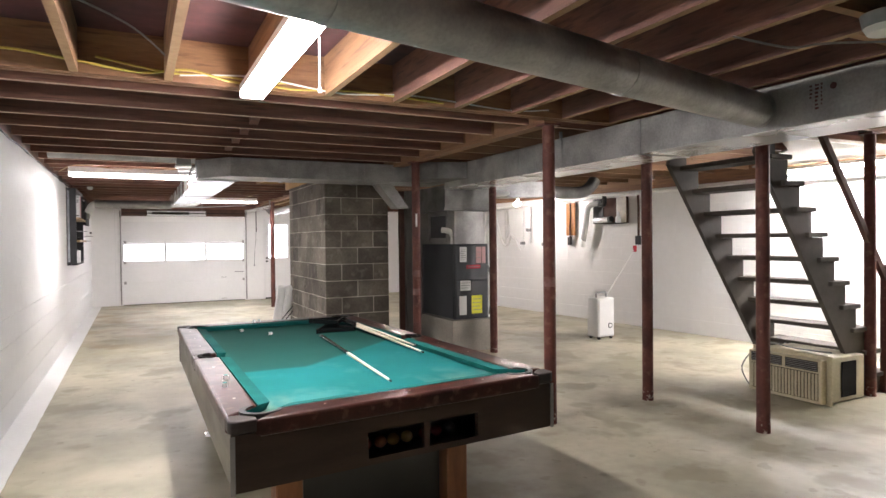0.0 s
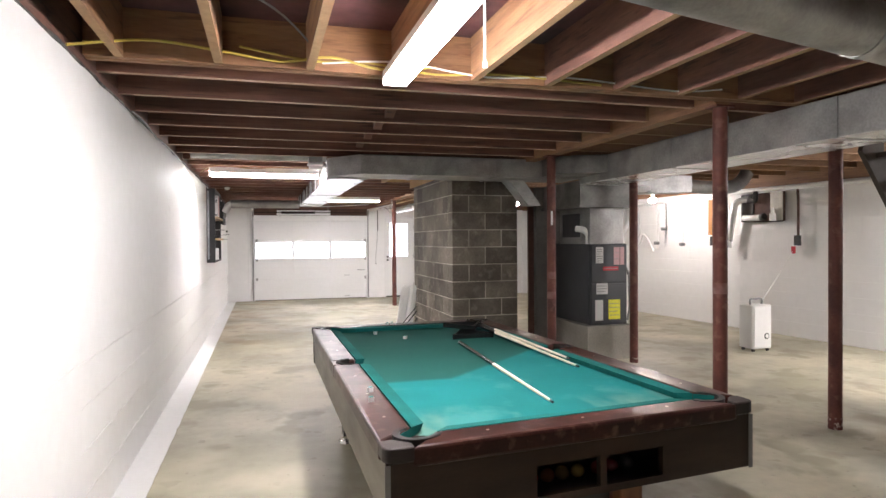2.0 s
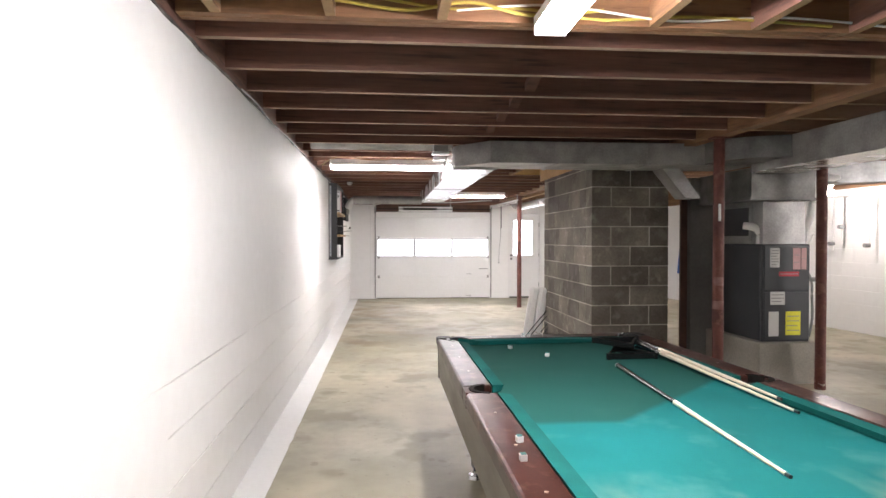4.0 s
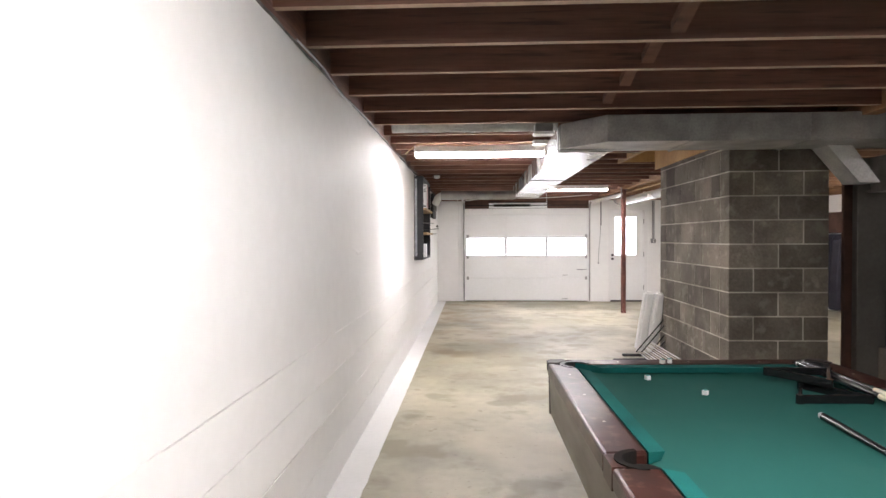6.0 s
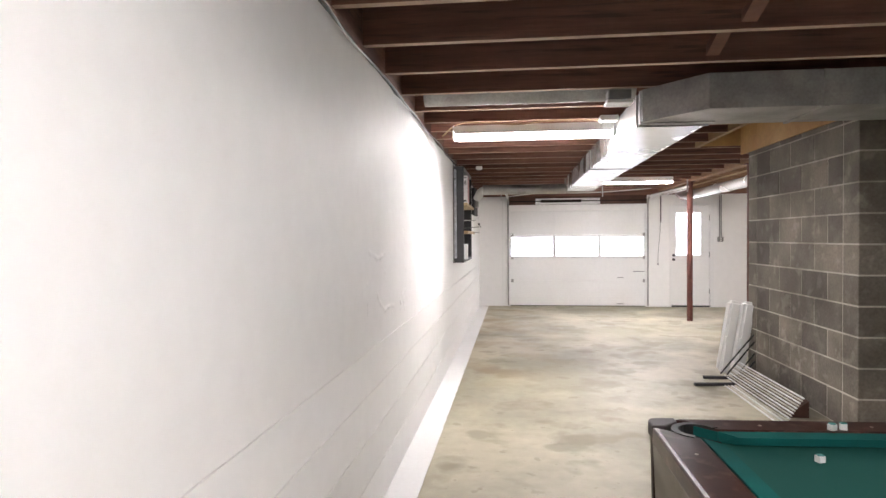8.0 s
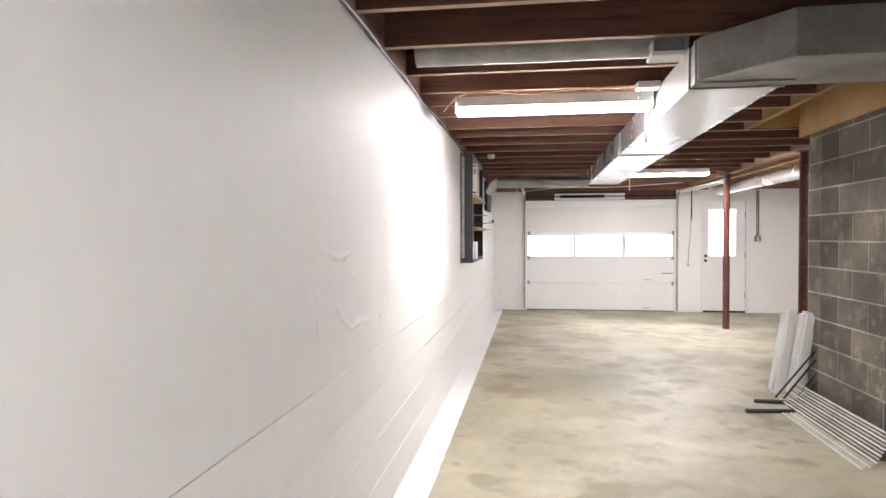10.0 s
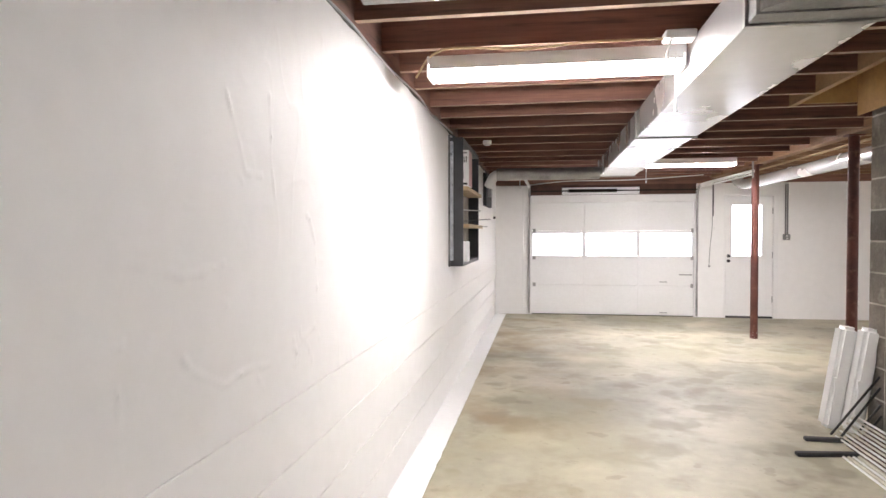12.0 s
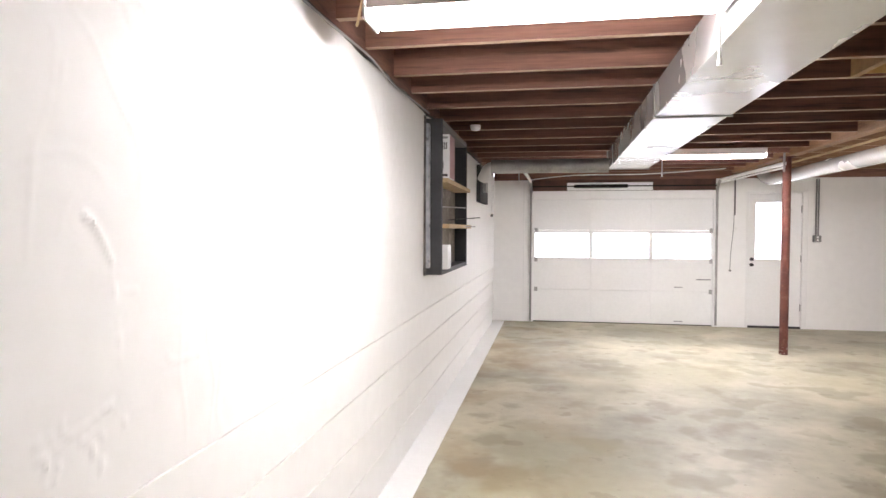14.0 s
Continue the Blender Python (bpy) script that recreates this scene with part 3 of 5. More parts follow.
# ---------- fluorescent lights ----------
def strip(x, y, z, length, along_y=False, name="fluorescent_light", wide=0.075, lit=None, deep=0.0):
    lit = lit or FLUOR
    t = thing(name, (x, y, z), "lit white fluorescent shop light under wooden joists", "ceiling light", "fluorescent shop lights")
    h, w = length / 2, wide
    if along_y:
        part("diffuser", cube(x - w, x + w, y - h, y + h, z, z + 0.031), lit, t, bevel=0.012, seg=2)
        part("housing", cube(x - w - 0.004, x + w + 0.004, y - h - 0.01, y + h + 0.01, z + 0.032, z + 0.07), WHITE, t)
        for s in (-1, 1):
            part("end_cap", cube(x - w - 0.003, x + w + 0.003, y + s * (h + 0.007) - 0.006, y + s * (h + 0.007) + 0.006, z - deep - 0.002, z + 0.0318), WHITE, t, bevel=0.003)
    else:
        part("diffuser", cube(x - h, x + h, y - w, y + w, z - deep, z + 0.031), lit, t, bevel=0.012 + deep / 3, seg=3)
        part("housing", cube(x - h - 0.01, x + h + 0.01, y - w - 0.004, y + w + 0.004, z + 0.032, z + 0.07), WHITE, t)
        for s in (-1, 1):
            part("side_lip", cube(x - h, x + h, y + s * (w + 0.003) - 0.0012, y + s * (w + 0.003) + 0.0012, z + 0.004, z + 0.0318), WHITE, t)
            part("end_cap", cube(x + s * (h + 0.007) - 0.006, x + s * (h + 0.007) + 0.006, y - w - 0.003, y + w + 0.003, z - deep - 0.002, z + 0.0318), WHITE, t, bevel=0.003)
    return t


LIGHTS = [strip(0.67, 2.87, 2.18, 1.35, True, wide=0.062), strip(0.03, 8.02, 2.165, 1.22, wide=0.085, lit=FLUOR_OLD, deep=0.03), strip(1.62, 12.7, 2.17, 1.22, lit=FLUOR_NEW, deep=0.02)]
strip(7.0, 4.2, 2.11, 1.25, True, lit=FLUOR_EAST)
# unseen second strip, added past the first to brighten the stair side
strip(7.0, 2.85, 2.11, 1.25, True, lit=FLUOR_EAST)
# outside
part("backdrop", cube(-6, 12, NY + 6, NY + 6.1, -0.5, 6), DAY, kind="structure", label="bright daylight outside")
part("ground", cube(-60, 60, NY + 0.3, 120, -0.3, -0.05), CONCRETE, kind="structure", label="pale drive outside the garage")


# ---------- garage door ----------
gd = thing("garage_door", ((GX0 + GX1) / 2, NY + 0.05, 0), "white panelled sectional garage door with three windows, closed", "garage door")
sec = [0.012, 0.50, 0.95, 1.395, GZ]
GA, GB = GX0 + 0.02, GX1 - 0.02
third = (GB - GA) / 3
for i in range(4):
    z0, z1 = sec[i], sec[i + 1] - 0.0012
    sct = part("section", cube(GA, GB, NY + 0.055, NY + 0.085, z0, z1), WHITE, gd, "white painted flush door section") if i != 2 else None
    if sct:
        for k in range(3):
            part("panel", cube(GA + k * third + 0.004, GA + (k + 1) * third - 0.004, NY + 0.045, NY + 0.054, z0 + 0.004, z1 - 0.004), WHITE, sct, bevel=0.003)
    else:
        b = bmesh.new()
        box(b, GA, GB, NY + 0.045, NY + 0.085, z0, z0 + 0.03)
        box(b, GA, GB, NY + 0.045, NY + 0.085, z1 - 0.045, z1)
        for k in range(4):
            c = GA + k * third
            box(b, max(GA, c - 0.03), min(GB, c + 0.03), NY + 0.045, NY + 0.085, z0 + 0.03, z1 - 0.045)
        sct = part("section", b, WHITE, gd, "white window section frame")
        for k in range(3):
            a, c = GA + k * third + 0.03, GA + (k + 1) * third - 0.03
            o = part("pane", cube(a, c, NY + 0.06, NY + 0.066, z0 + 0.03, z1 - 0.045), GLASS, sct, "clear glass pane")
            o.visible_shadow = False
part("bottom_seal", cube(GA, GB, NY + 0.05, NY + 0.08, 0, 0.011), BLACK, gd)
for x in (GA + 0.02, GB - 0.05):
    for z in sec[1:4]:
        part("hinge", cube(x, x + 0.05, NY + 0.03, NY + 0.044, z - 0.035, z + 0.03), GALVDULL, gd, bevel=0.003)
for k in (1, 2):
    for z in sec[1:4]:
        part("hinge", cube(GA + k * third - 0.02, GA + k * third + 0.02, NY + 0.034, NY + 0.044, z - 0.03, z + 0.025), WHITE, gd, bevel=0.002)
for z in (0.06, 0.56):
    part("lift_handle", rods(((1.86, NY + 0.02, z), (1.97, NY + 0.02, z), 0.006), ((1.86, NY + 0.02, z), (1.86, NY + 0.044, z), 0.005), ((1.97, NY + 0.02, z), (1.97, NY + 0.044, z), 0.005), seg=8), GREYPLASTIC, gd)
lock = part("lock_plate", cube(2.20, 2.34, NY + 0.03, NY + 0.044, 0.64, 0.72), WHITE, gd, bevel=0.003)
part("latch_bar", cube(2.16, 2.36, NY + 0.02, NY + 0.03, 0.67, 0.685), GREYPLASTIC, gd)
for x, s in ((GX0 - 0.012, 1), (GX1 + 0.012, -1)):
    part("vertical_track", cube(x - 0.013, x + 0.013, NY - 0.045, NY - 0.001, 0.02, 1.96), GALVDULL, gd, bevel=0.004)
    part("door_stop", cube(x + s * 0.0135, x + s * 0.040, NY - 0.012, NY + 0.03, 0.0, 1.93), WHITE, gd, "white painted door stop")
    part("curved_track", tube([(x, NY - 0.02, 1.95), (x, NY - 0.05, 2.03), (x, NY - 0.13, 2.09), (x, NY - 0.25, 2.11)], 0.02, seg=8), GALVDULL, gd)
part("side_track", rods(((GX1 + 0.012, NY - 0.25, 2.11), (2.60, 13.2, 2.13), 0.022), ((GX1 + 0.012, NY - 0.27, 2.07), (2.60, 13.2, 2.09), 0.012), seg=8), WHITE, gd, "white painted overhead track")
part("side_track", rods(((GX0 - 0.012, NY - 0.25, 2.11), (GX0 - 0.06, 13.0, 2.13), 0.022), seg=8), WHITE, gd, "white painted overhead track")
part("hanger", cube(2.585, 2.60, 13.17, 13.20, 2.04, 2.25), GALVDULL, gd)
part("backing_board", cube(0.30, 1.53, NY - 0.03, NY - 0.002, 1.985, 2.10), WHITE, gd, "white painted backing board")
part("torsion_bar", rods(((GX0, NY - 0.06, 2.045), (GX1, NY - 0.06, 2.045), 0.009), ((0.40, NY - 0.06, 2.045), (1.17, NY - 0.06, 2.045), 0.026), seg=12), DARKGRILL, gd, "dark steel spring bar")
part("wall_track_arm", cube(-0.35, -0.33, NY - 0.02, NY - 0.002, 0, 2.1), WHITE, gd)

# ---------- entrance door ----------
do = thing("door_1", ((PX0 + PX1) / 2, NY + 0.05, 0), "white entrance door with large upper window, closed", "door")
do["kind"] = "structure"
DX0, DX1 = PX0 + 0.005, PX1 - 0.055
b = bmesh.new()
for q in ((DX0, DX1, 0.03, 0.985), (DX0, DX0 + 0.09, 0.985, 1.80), (DX1 - 0.15, DX1, 0.985, 1.80), (DX0, DX1, 1.80, PZ - 0.004)):
    box(b, q[0], q[1], NY + 0.03, NY + 0.07, q[2], q[3])
part("leaf", b, WHITE, do)
part("window_trim", prism([(DX0 + 0.08, 0.975), (DX1 - 0.14, 0.975), (DX1 - 0.14, 1.81), (DX0 + 0.08, 1.81), (DX0 + 0.08, 0.99), (DX0 + 0.095, 0.99), (DX0 + 0.095, 1.795), (DX1 - 0.155, 1.795), (DX1 - 0.155, 0.99), (DX0 + 0.08, 0.99)], "y", NY + 0.024, NY + 0.0295), WHITE, do)
o = part("pane", cube(DX0 + 0.09, DX1 - 0.15, NY + 0.045, NY + 0.052, 0.985, 1.80), GLASS, do)
o.visible_shadow = False
for x0, x1, z0, z1 in ((DX1 + 0.003, PX1 + 0.02, 0, PZ), (PX0 - 0.035, DX0 - 0.003, 0, PZ), (PX0 - 0.035, PX1 + 0.02, PZ, PZ + 0.03)):
    part("door_frame", cube(x0, x1, NY - 0.006, NY + 0.08, z0, z1), WHITE, do, bevel=0.004)
part("threshold", cube(DX0, DX1, NY + 0.0, NY + 0.07, 0, 0.028), BLACK, do)
for z in (0.905, 1.015 - 0.03):
    kn = part("door_knob" if z < 0.95 else "deadbolt", rods(((DX0 + 0.045, NY + 0.03, z), (DX0 + 0.045, NY - 0.02, z), 0.026, 0.02)), BLACK, do, smooth=True)
for z in (0.30, 1.0, 1.70):
    part("hinge", rods(((DX1 + 0.002, NY + 0.024, z - 0.05), (DX1 + 0.002, NY + 0.024, z + 0.05), 0.009), seg=8), GREYPLASTIC, do)

# electrical things on the north wall
ob = thing("outlet_box", (3.64, NY - 0.02, 1.3), "grey metal outlet box on white wall with conduits above", "outlet box")
part("box_body", cube(3.70, 3.80, NY - 0.045, NY - 0.002, 1.24, 1.33), GREYPLASTIC, ob, bevel=0.004)
for z in (1.265, 1.305):
    part("socket", rods(((3.75, NY - 0.046, z), (3.75, NY - 0.052, z), 0.014)), PVC, ob)
for x in (3.735, 3.765):
    part("conduit", rods(((x, NY - 0.02, 1.33), (x, NY - 0.02, 2.12), 0.010), seg=8), GREYPLASTIC, ob)
sw = thing("light_switch", (2.66, NY - 0.01, 1.42), "small white switch on wall beside door", "switch")
part("plate", cube(2.64, 2.70, NY - 0.012, NY - 0.002, 1.41, 1.44), PVC, sw)
part("cable", tube([(2.655, NY - 0.01, 2.12), (2.655, NY - 0.012, 1.7), (2.65, NY - 0.01, 1.42), (2.62, NY - 0.012, 1.1), (2.61, NY - 0.01, 0.83)], 0.005, seg=6), GREYPLASTIC, sw)
part("pull_knob", rods(((2.61, NY - 0.002, 0.82), (2.61, NY - 0.03, 0.82), 0.015)), GREYPLASTIC, sw)
part("upper_cord", rods(((2.665, NY - 0.015, 1.62), (2.665, NY - 0.015, 2.13), 0.008), seg=6), BLACK, sw)

# ---------- chimney blocks are near the end of the file ----------
# ---------- furnace ----------
fu = thing("furnace", (3.8, 7.1, 0), "charcoal grey gas furnace cabinet standing on a block plinth", "furnace")
part("plinth", cube(3.50, 4.10, 6.62, 7.6, 0, 0.39), PLINTH, fu, "grey concrete block plinth", bevel=0.006)
cb = part("cabinet", cube(3.57, 4.05, 6.7, 7.62, 0.392, 1.32), FURN, fu, bevel=0.006)
part("upper_door", cube(3.585, 4.04, 6.685, 6.699, 0.88, 1.31), FURN, fu, bevel=0.004)
part("lower_door", cube(3.585, 4.04, 6.685, 6.699, 0.41, 0.865), FURN, fu, bevel=0.004)
part("side_panel", cube(3.563, 3.5695, 6.72, 7.6, 0.41, 1.30), FURN, fu)
FY = 6.683
def label_on(x0, x1, z0, z1, mat, text="white paper sticker", bars=0):
    p = part("label", cube(x0, x1, FY - 0.001, FY + 0.0015, z0, z1), mat, fu, text)
    for k in range(bars):
        z = z1 - (k + 1) * (z1 - z0) / (bars + 1)
        part("print_line", cube(x0 + 0.012, x1 - 0.012 - 0.02 * (k % 3 == 2), FY - 0.003, FY - 0.0011, z - 0.003, z + 0.004), GREYINK, p)
label_on(3.64, 3.735, 1.10, 1.285, PAPERWHITE, bars=6)
label_on(3.87, 3.945, 1.08, 1.285, PINK, "pale pink printed sticker", 2)
label_on(3.955, 4.005, 1.08, 1.285, PINK, "pale pink printed sticker", 1)
label_on(3.73, 3.93, 1.015, 1.06, REDLOGO, "red badge with white bar", 1)
label_on(3.645, 3.79, 0.745, 0.87, PAPERWHITE, bars=3)
label_on(3.63, 3.73, 0.445, 0.68, PAPERWHITE)
label_on(3.80, 3.95, 0.455, 0.68, YELLOW, "bright yellow energy label", 4)
part("gas_pipe", tube([(4.10, 6.8, 1.05), (4.13, 6.78, 0.95), (4.12, 6.76, 0.8), (4.14, 6.78, 0.6), (4.12, 6.8, 0.42)], 0.012, seg=8), GREYPLASTIC, fu)
part("valve", rods(((4.10, 6.76, 0.98), (4.17, 6.76, 0.98), 0.022)), GREYPLASTIC, fu)
part("control_box", cube(4.055, 4.12, 6.9, 7.2, 0.85, 1.45), FURN, fu, bevel=0.004)
part("exhaust_elbow", tube([(3.62, 6.82, 1.32), (3.62, 6.82, 1.42), (3.58, 6.84, 1.48), (3.50, 6.9, 1.50)], 0.036, seg=12), PVC, fu, "white plastic pipe elbow", smooth=True)

pl = thing("plenum", (3.8, 7.1, 1.32), "dull galvanised sheet metal plenum above furnace", "air duct")
part("lower_box", cube(3.60, 4.03, 6.74, 7.5, 1.321, 1.734), GALVDULL, pl, bevel=0.003)
part("upper_box", cube(3.42, 4.06, 6.64, 7.6, 1.742, 2.04), GALVDARK, pl, bevel=0.003)
part("collar", cube(3.40, 4.08, 6.62, 7.62, 1.735, 1.76), GALVDARK, pl)
part("filter_slot", cube(3.588, 3.5995, 6.95, 7.4, 1.40, 1.68), FURN, pl, "dark grey square opening cover")
part("side_frame", prism([(6.90, 1.35), (7.45, 1.35), (7.45, 1.73), (6.90, 1.73), (6.90, 1.37), (6.94, 1.37), (6.94, 1.70), (7.41, 1.70), (7.41, 1.38), (6.90, 1.38)], "x", 3.58, 3.587), GALVDULL, pl)
part("return_drop", cube(3.335, 3.70, 7.63, 7.74, 0, 2.04), RETURN, kind="structure", label="dark grey return air duct standing on floor", base=(3.4, 8, 0), bevel=0.004)

part("duct_stud", cube(3.262, 3.333, 7.70, 7.74, 0, 2.04), RUSTY, kind="structure", label="dark reddish-brown wooden stud beside the return duct", base=(3.3, 7.72, 0))

# flue and plastic pipes beside the furnace
def pipe(name, pts, r, mat, label, cat="pipe", seg=12):
    p = thing(name, pts[0], label, cat)
    part("pipe_run", tube(pts, r, seg=seg), mat, p, smooth=True)
    a, b = Vector(pts[0]), Vector(pts[1])
    d = (b - a).normalized()
    part("coupling", rods((a, a + d * 0.06, r * 1.18), seg=seg), mat, p, smooth=True)
    return p
pipe("vent_pipe", [(4.04, 6.80, 1.33), (4.06, 6.80, 1.46), (4.14, 6.82, 1.58), (4.165, 6.84, 1.72), (4.17, 6.84, 1.88), (4.20, 6.85, 1.95), (4.4, 6.9, 1.975), (5.0, 7.1, 2.0)], 0.036, PVC, "white plastic vent pipe rising beside furnace")
pipe("drain_pipe", [(4.155, 6.88, 0.02), (4.155, 6.88, 0.5), (4.155, 6.88, 1.0), (4.15, 6.88, 1.30)], 0.02, PVC, "white plastic drain pipe beside furnace")
pipe("wall_pipe", [(6.66, 11.6, 1.985), (6.72, 10.68, 1.995), (6.85, 8.97, 2.042), (6.94, 7.88, 2.075), (7.0, 7.08, 2.077), (7.17, 5.0, 2.06), (7.28, 3.6, 2.04)], 0.03, PVC, "long white plastic pipe along the wall top")

# ---------- ducts ----------
sd = thing("supply_duct", (0.9, 9, 2.05), "galvanised rectangular sheet metal duct hung under joists", "air duct")
part("cross_run", prism([(0.665, 7.1), (0.665, 6.95), (0.95, 6.60), (3.42, 6.60), (3.42, 7.1)], "z", 2.05, JZ - 0.004), GALVDULL, sd, "dull galvanised duct run", bevel=0.003)
for y0, y1 in ((7.103, 9.62), (9.63, 12.78)):
    part("long_run", cube(0.665, 1.08 if y0 > 9 else 1.085, y0, y1, 2.05, JZ - 0.004), GALV, sd, "shiny galvanised duct section", bevel=0.003)
for y in (6.99, 7.105, 9.61, 12.70):
    part("seam", cube(0.655, 1.095, y - 0.012, y + 0.012, 2.043, JZ - 0.006), GALVDULL, sd)
for x in (1.55, 2.4):
    part("seam", cube(x - 0.012, x + 0.012, 6.59, 7.11, 2.043, JZ - 0.006), GALVDULL, sd)
part("take_off", prism([(2.66, 2.049), (2.90, 1.765), (3.052, 1.765), (2.842, 2.049)], "y", 6.88, 7.1), GALVDULL, sd, "slanted duct take-off")
part("side_box", prism([(3.396, 6.02), (3.396, 6.585), (2.93, 6.585), (2.93, 6.32), (3.10, 6.16)], "z", 2.06, JZ - 0.006), GALVDARK, sd, "chamfered duct box", bevel=0.003)
tk = thing("trunk_duct", (3.65, 3, 2.0), "dull galvanised rectangular trunk duct under joists", "air duct")
for y0, y1 in ((-1.0, 1.2), (1.21, 3.38), (3.39, 5.0), (5.01, 6.595)):
    part("duct_section", cube(3.40, 3.88, y0, y1, 1.992, JZ - 0.004), GALVDULL, tk, bevel=0.003)
    part("seam", cube(3.39, 3.89, y1 - 0.012, y1 + 0.012, 1.984, JZ - 0.006), GALVDULL, tk)
# brighter sheet paints in the light that wall and floor throw on the underside
part("bottom_panel", cube(3.405, 3.875, -1.0, 6.59, 1.989, 1.9915), GALV, tk, "metal underside brightened for light off wall and floor")
part("strap", cube(3.385, 3.398, 4.30, 4.33, 2.02, 2.30), GALVDULL, tk)
rnd = random.Random(5)
for dy, n, w in ((0.0, 4, 0.016), (0.03, 7, 0.022), (0.062, 6, 0.010)):
    for k in range(n):
        z = 2.20 - k * 0.021
        part("stamp_mark", cube(3.3975, 3.3995, 2.10 - dy - w * rnd.uniform(0.6, 1), 2.10 - dy, z - 0.013, z - rnd.uniform(0.0, 0.004)), MAROON, tk, "faded maroon stamped printing")
part("stamp_mark", rods(((3.3975, 1.97, 2.17), (3.3995, 1.97, 2.17), 0.018), seg=12), MAROON, tk, "faded maroon stamped printing")
rd = thing("round_duct", (1, 1.8, 2.13), "round galvanised metal duct hung under joists", "air duct")
P0, P1 = Vector((-0.6, 1.50, 2.13)), Vector((3.45, 2.42, 2.12))
for a, b in ((0, 0.30), (0.301, 0.66), (0.661, 1.0)):
    part("duct_section", rods((P0.lerp(P1, a), P0.lerp(P1, b), 0.10, 0.10), seg=32), GALVDULL, rd, smooth=True)
for a in (0.30, 0.66, 0.985):
    part("duct_collar", rods((P0.lerp(P1, a - 0.006), P0.lerp(P1, a + 0.006), 0.104), seg=32), GALVDULL, rd, smooth=True)
bd = thing("round_duct", (0, 12.6, 2.06), "round galvanised branch duct with white end elbow", "air duct")
part("duct_section", rods(((-0.58, 12.6, 2.08), (0.664, 12.6, 2.08), 0.075), seg=24), GALVDULL, bd, smooth=True)
part("end_elbow", tube([(-0.56, 12.6, 2.08), (-0.62, 12.6, 2.05), (-0.66, 12.62, 1.98), (-0.68, 12.64, 1.94)], 0.062, seg=16), PVC, bd, "white painted end elbow", smooth=True)
ed = thing("round_duct", (2.95, 12, 2.08), "long round pale metal duct beside wooden beam", "air duct")
part("duct_section", rods(((2.98, 9.9, 2.07), (2.93, 14.5, 2.07), 0.078), seg=24), GALV, ed, smooth=True)
part("end_elbow", tube([(2.93, 14.48, 2.07), (2.92, 14.62, 2.075), (2.88, 14.74, 2.12), (2.86, 14.78, 2.2)], 0.078, seg=16), GALV, ed, smooth=True)
ud = thing("round_duct", (-0.2, 6.74, 2.3), "pale round metal duct tucked between two joists", "air duct")
part("duct_section", rods(((-0.70, 7.18, 2.315), (0.66, 7.18, 2.315), 0.085), seg=24), GALVDULL, ud, smooth=True)
part("duct_seam", rods(((-0.05, 7.18, 2.315), (-0.02, 7.18, 2.315), 0.088), seg=24), GALVDULL, ud, smooth=True)
fd = thing("round_duct", (5, 7.3, 2.0), "dark round flexible duct below joists near east wall", "air duct")
part("transition", prism([(4.2, 2.02), (4.5, 1.93), (5.1, 1.95), (5.1, 2.15), (4.5, 2.16)], "y", 6.9, 7.2), GALVMID, fd)
part("duct_section", tube([(5.05, 7.05, 2.05), (5.5, 7.1, 2.03), (5.9, 7.15, 2.05), (6.1, 7.2, 2.13), (6.2, 7.2, 2.25)], 0.085, seg=16), GALVDULL, fd, smooth=True)

# ---------- ceiling clutter ----------
sm = thing("junction_box", (0.58, 7.0, 2.2), "grey junction box with white cover under joist", "junction box")
part("box_body", cube(0.46, 0.60, 6.93, 7.05, 2.19, 2.25), GREYPLASTIC, sm, bevel=0.006)
part("cover", cube(0.45, 0.61, 6.92, 7.06, 2.165, 2.188), PVC, sm, bevel=0.008, seg=2)
jb = thing("outlet_box", (0.6, 7.8, 2.22), "white ceiling outlet box with lamp cord", "outlet box")
part("box_body", cube(0.52, 0.655, 7.74, 7.84, 2.21, 2.25), PVC, jb, bevel=0.006)
part("cord", tube([(0.55, 7.76, 2.215), (0.54, 7.8, 2.15), (0.58, 7.9, 2.13), (0.62, 8.0, 2.19)], 0.006, seg=8), PVC, jb)
for lamp, x, y, z1, mat in ((LIGHTS[1], 0.60, 7.92, 1.93, PVC), (LIGHTS[2], 1.21, 12.61, 1.97, PVC), (LIGHTS[0], 0.752, 2.42, 1.99, GALVDULL)):
    cd = part("pull_cord", rods(((x, y, z1), (x, y, 2.20), 0.004), seg=6), mat, lamp, "thin pull cord")
    part("knob", rods(((x, y, z1 - 0.015), (x, y, z1 + 0.01), 0.009, 0.006), seg=8), PVC, cd)
det = thing("smoke_detector", (-0.55, 10.9, 2.2), "small white round detector under joist", "smoke detector")
part("base", rods(((-0.55, 10.9, 2.22), (-0.55, 10.9, 2.25), 0.042)), PVC, det, smooth=True)
part("dome", rods(((-0.55, 10.9, 2.205), (-0.55, 10.9, 2.219), 0.025, 0.038)), PVC, det, smooth=True)
rf = thing("ceiling_lamp", (2.76, 1.36, 2.15), "round white ceiling lamp holder, unlit", "ceiling light")
part("holder", rods(((2.76, 1.36, 2.20), (2.76, 1.36, 2.25), 0.09, 0.10), seg=24), GREYPLASTIC, rf, smooth=True)
part("disc", rods(((2.76, 1.36, 2.175), (2.76, 1.36, 2.199), 0.075, 0.088), seg=24), PVC, rf, smooth=True)


def cable(name, pts, r, mat, label):
    return part(name, tube(pts, r, seg=6, sub=5), mat, label=label, category="cable", base=pts[0])


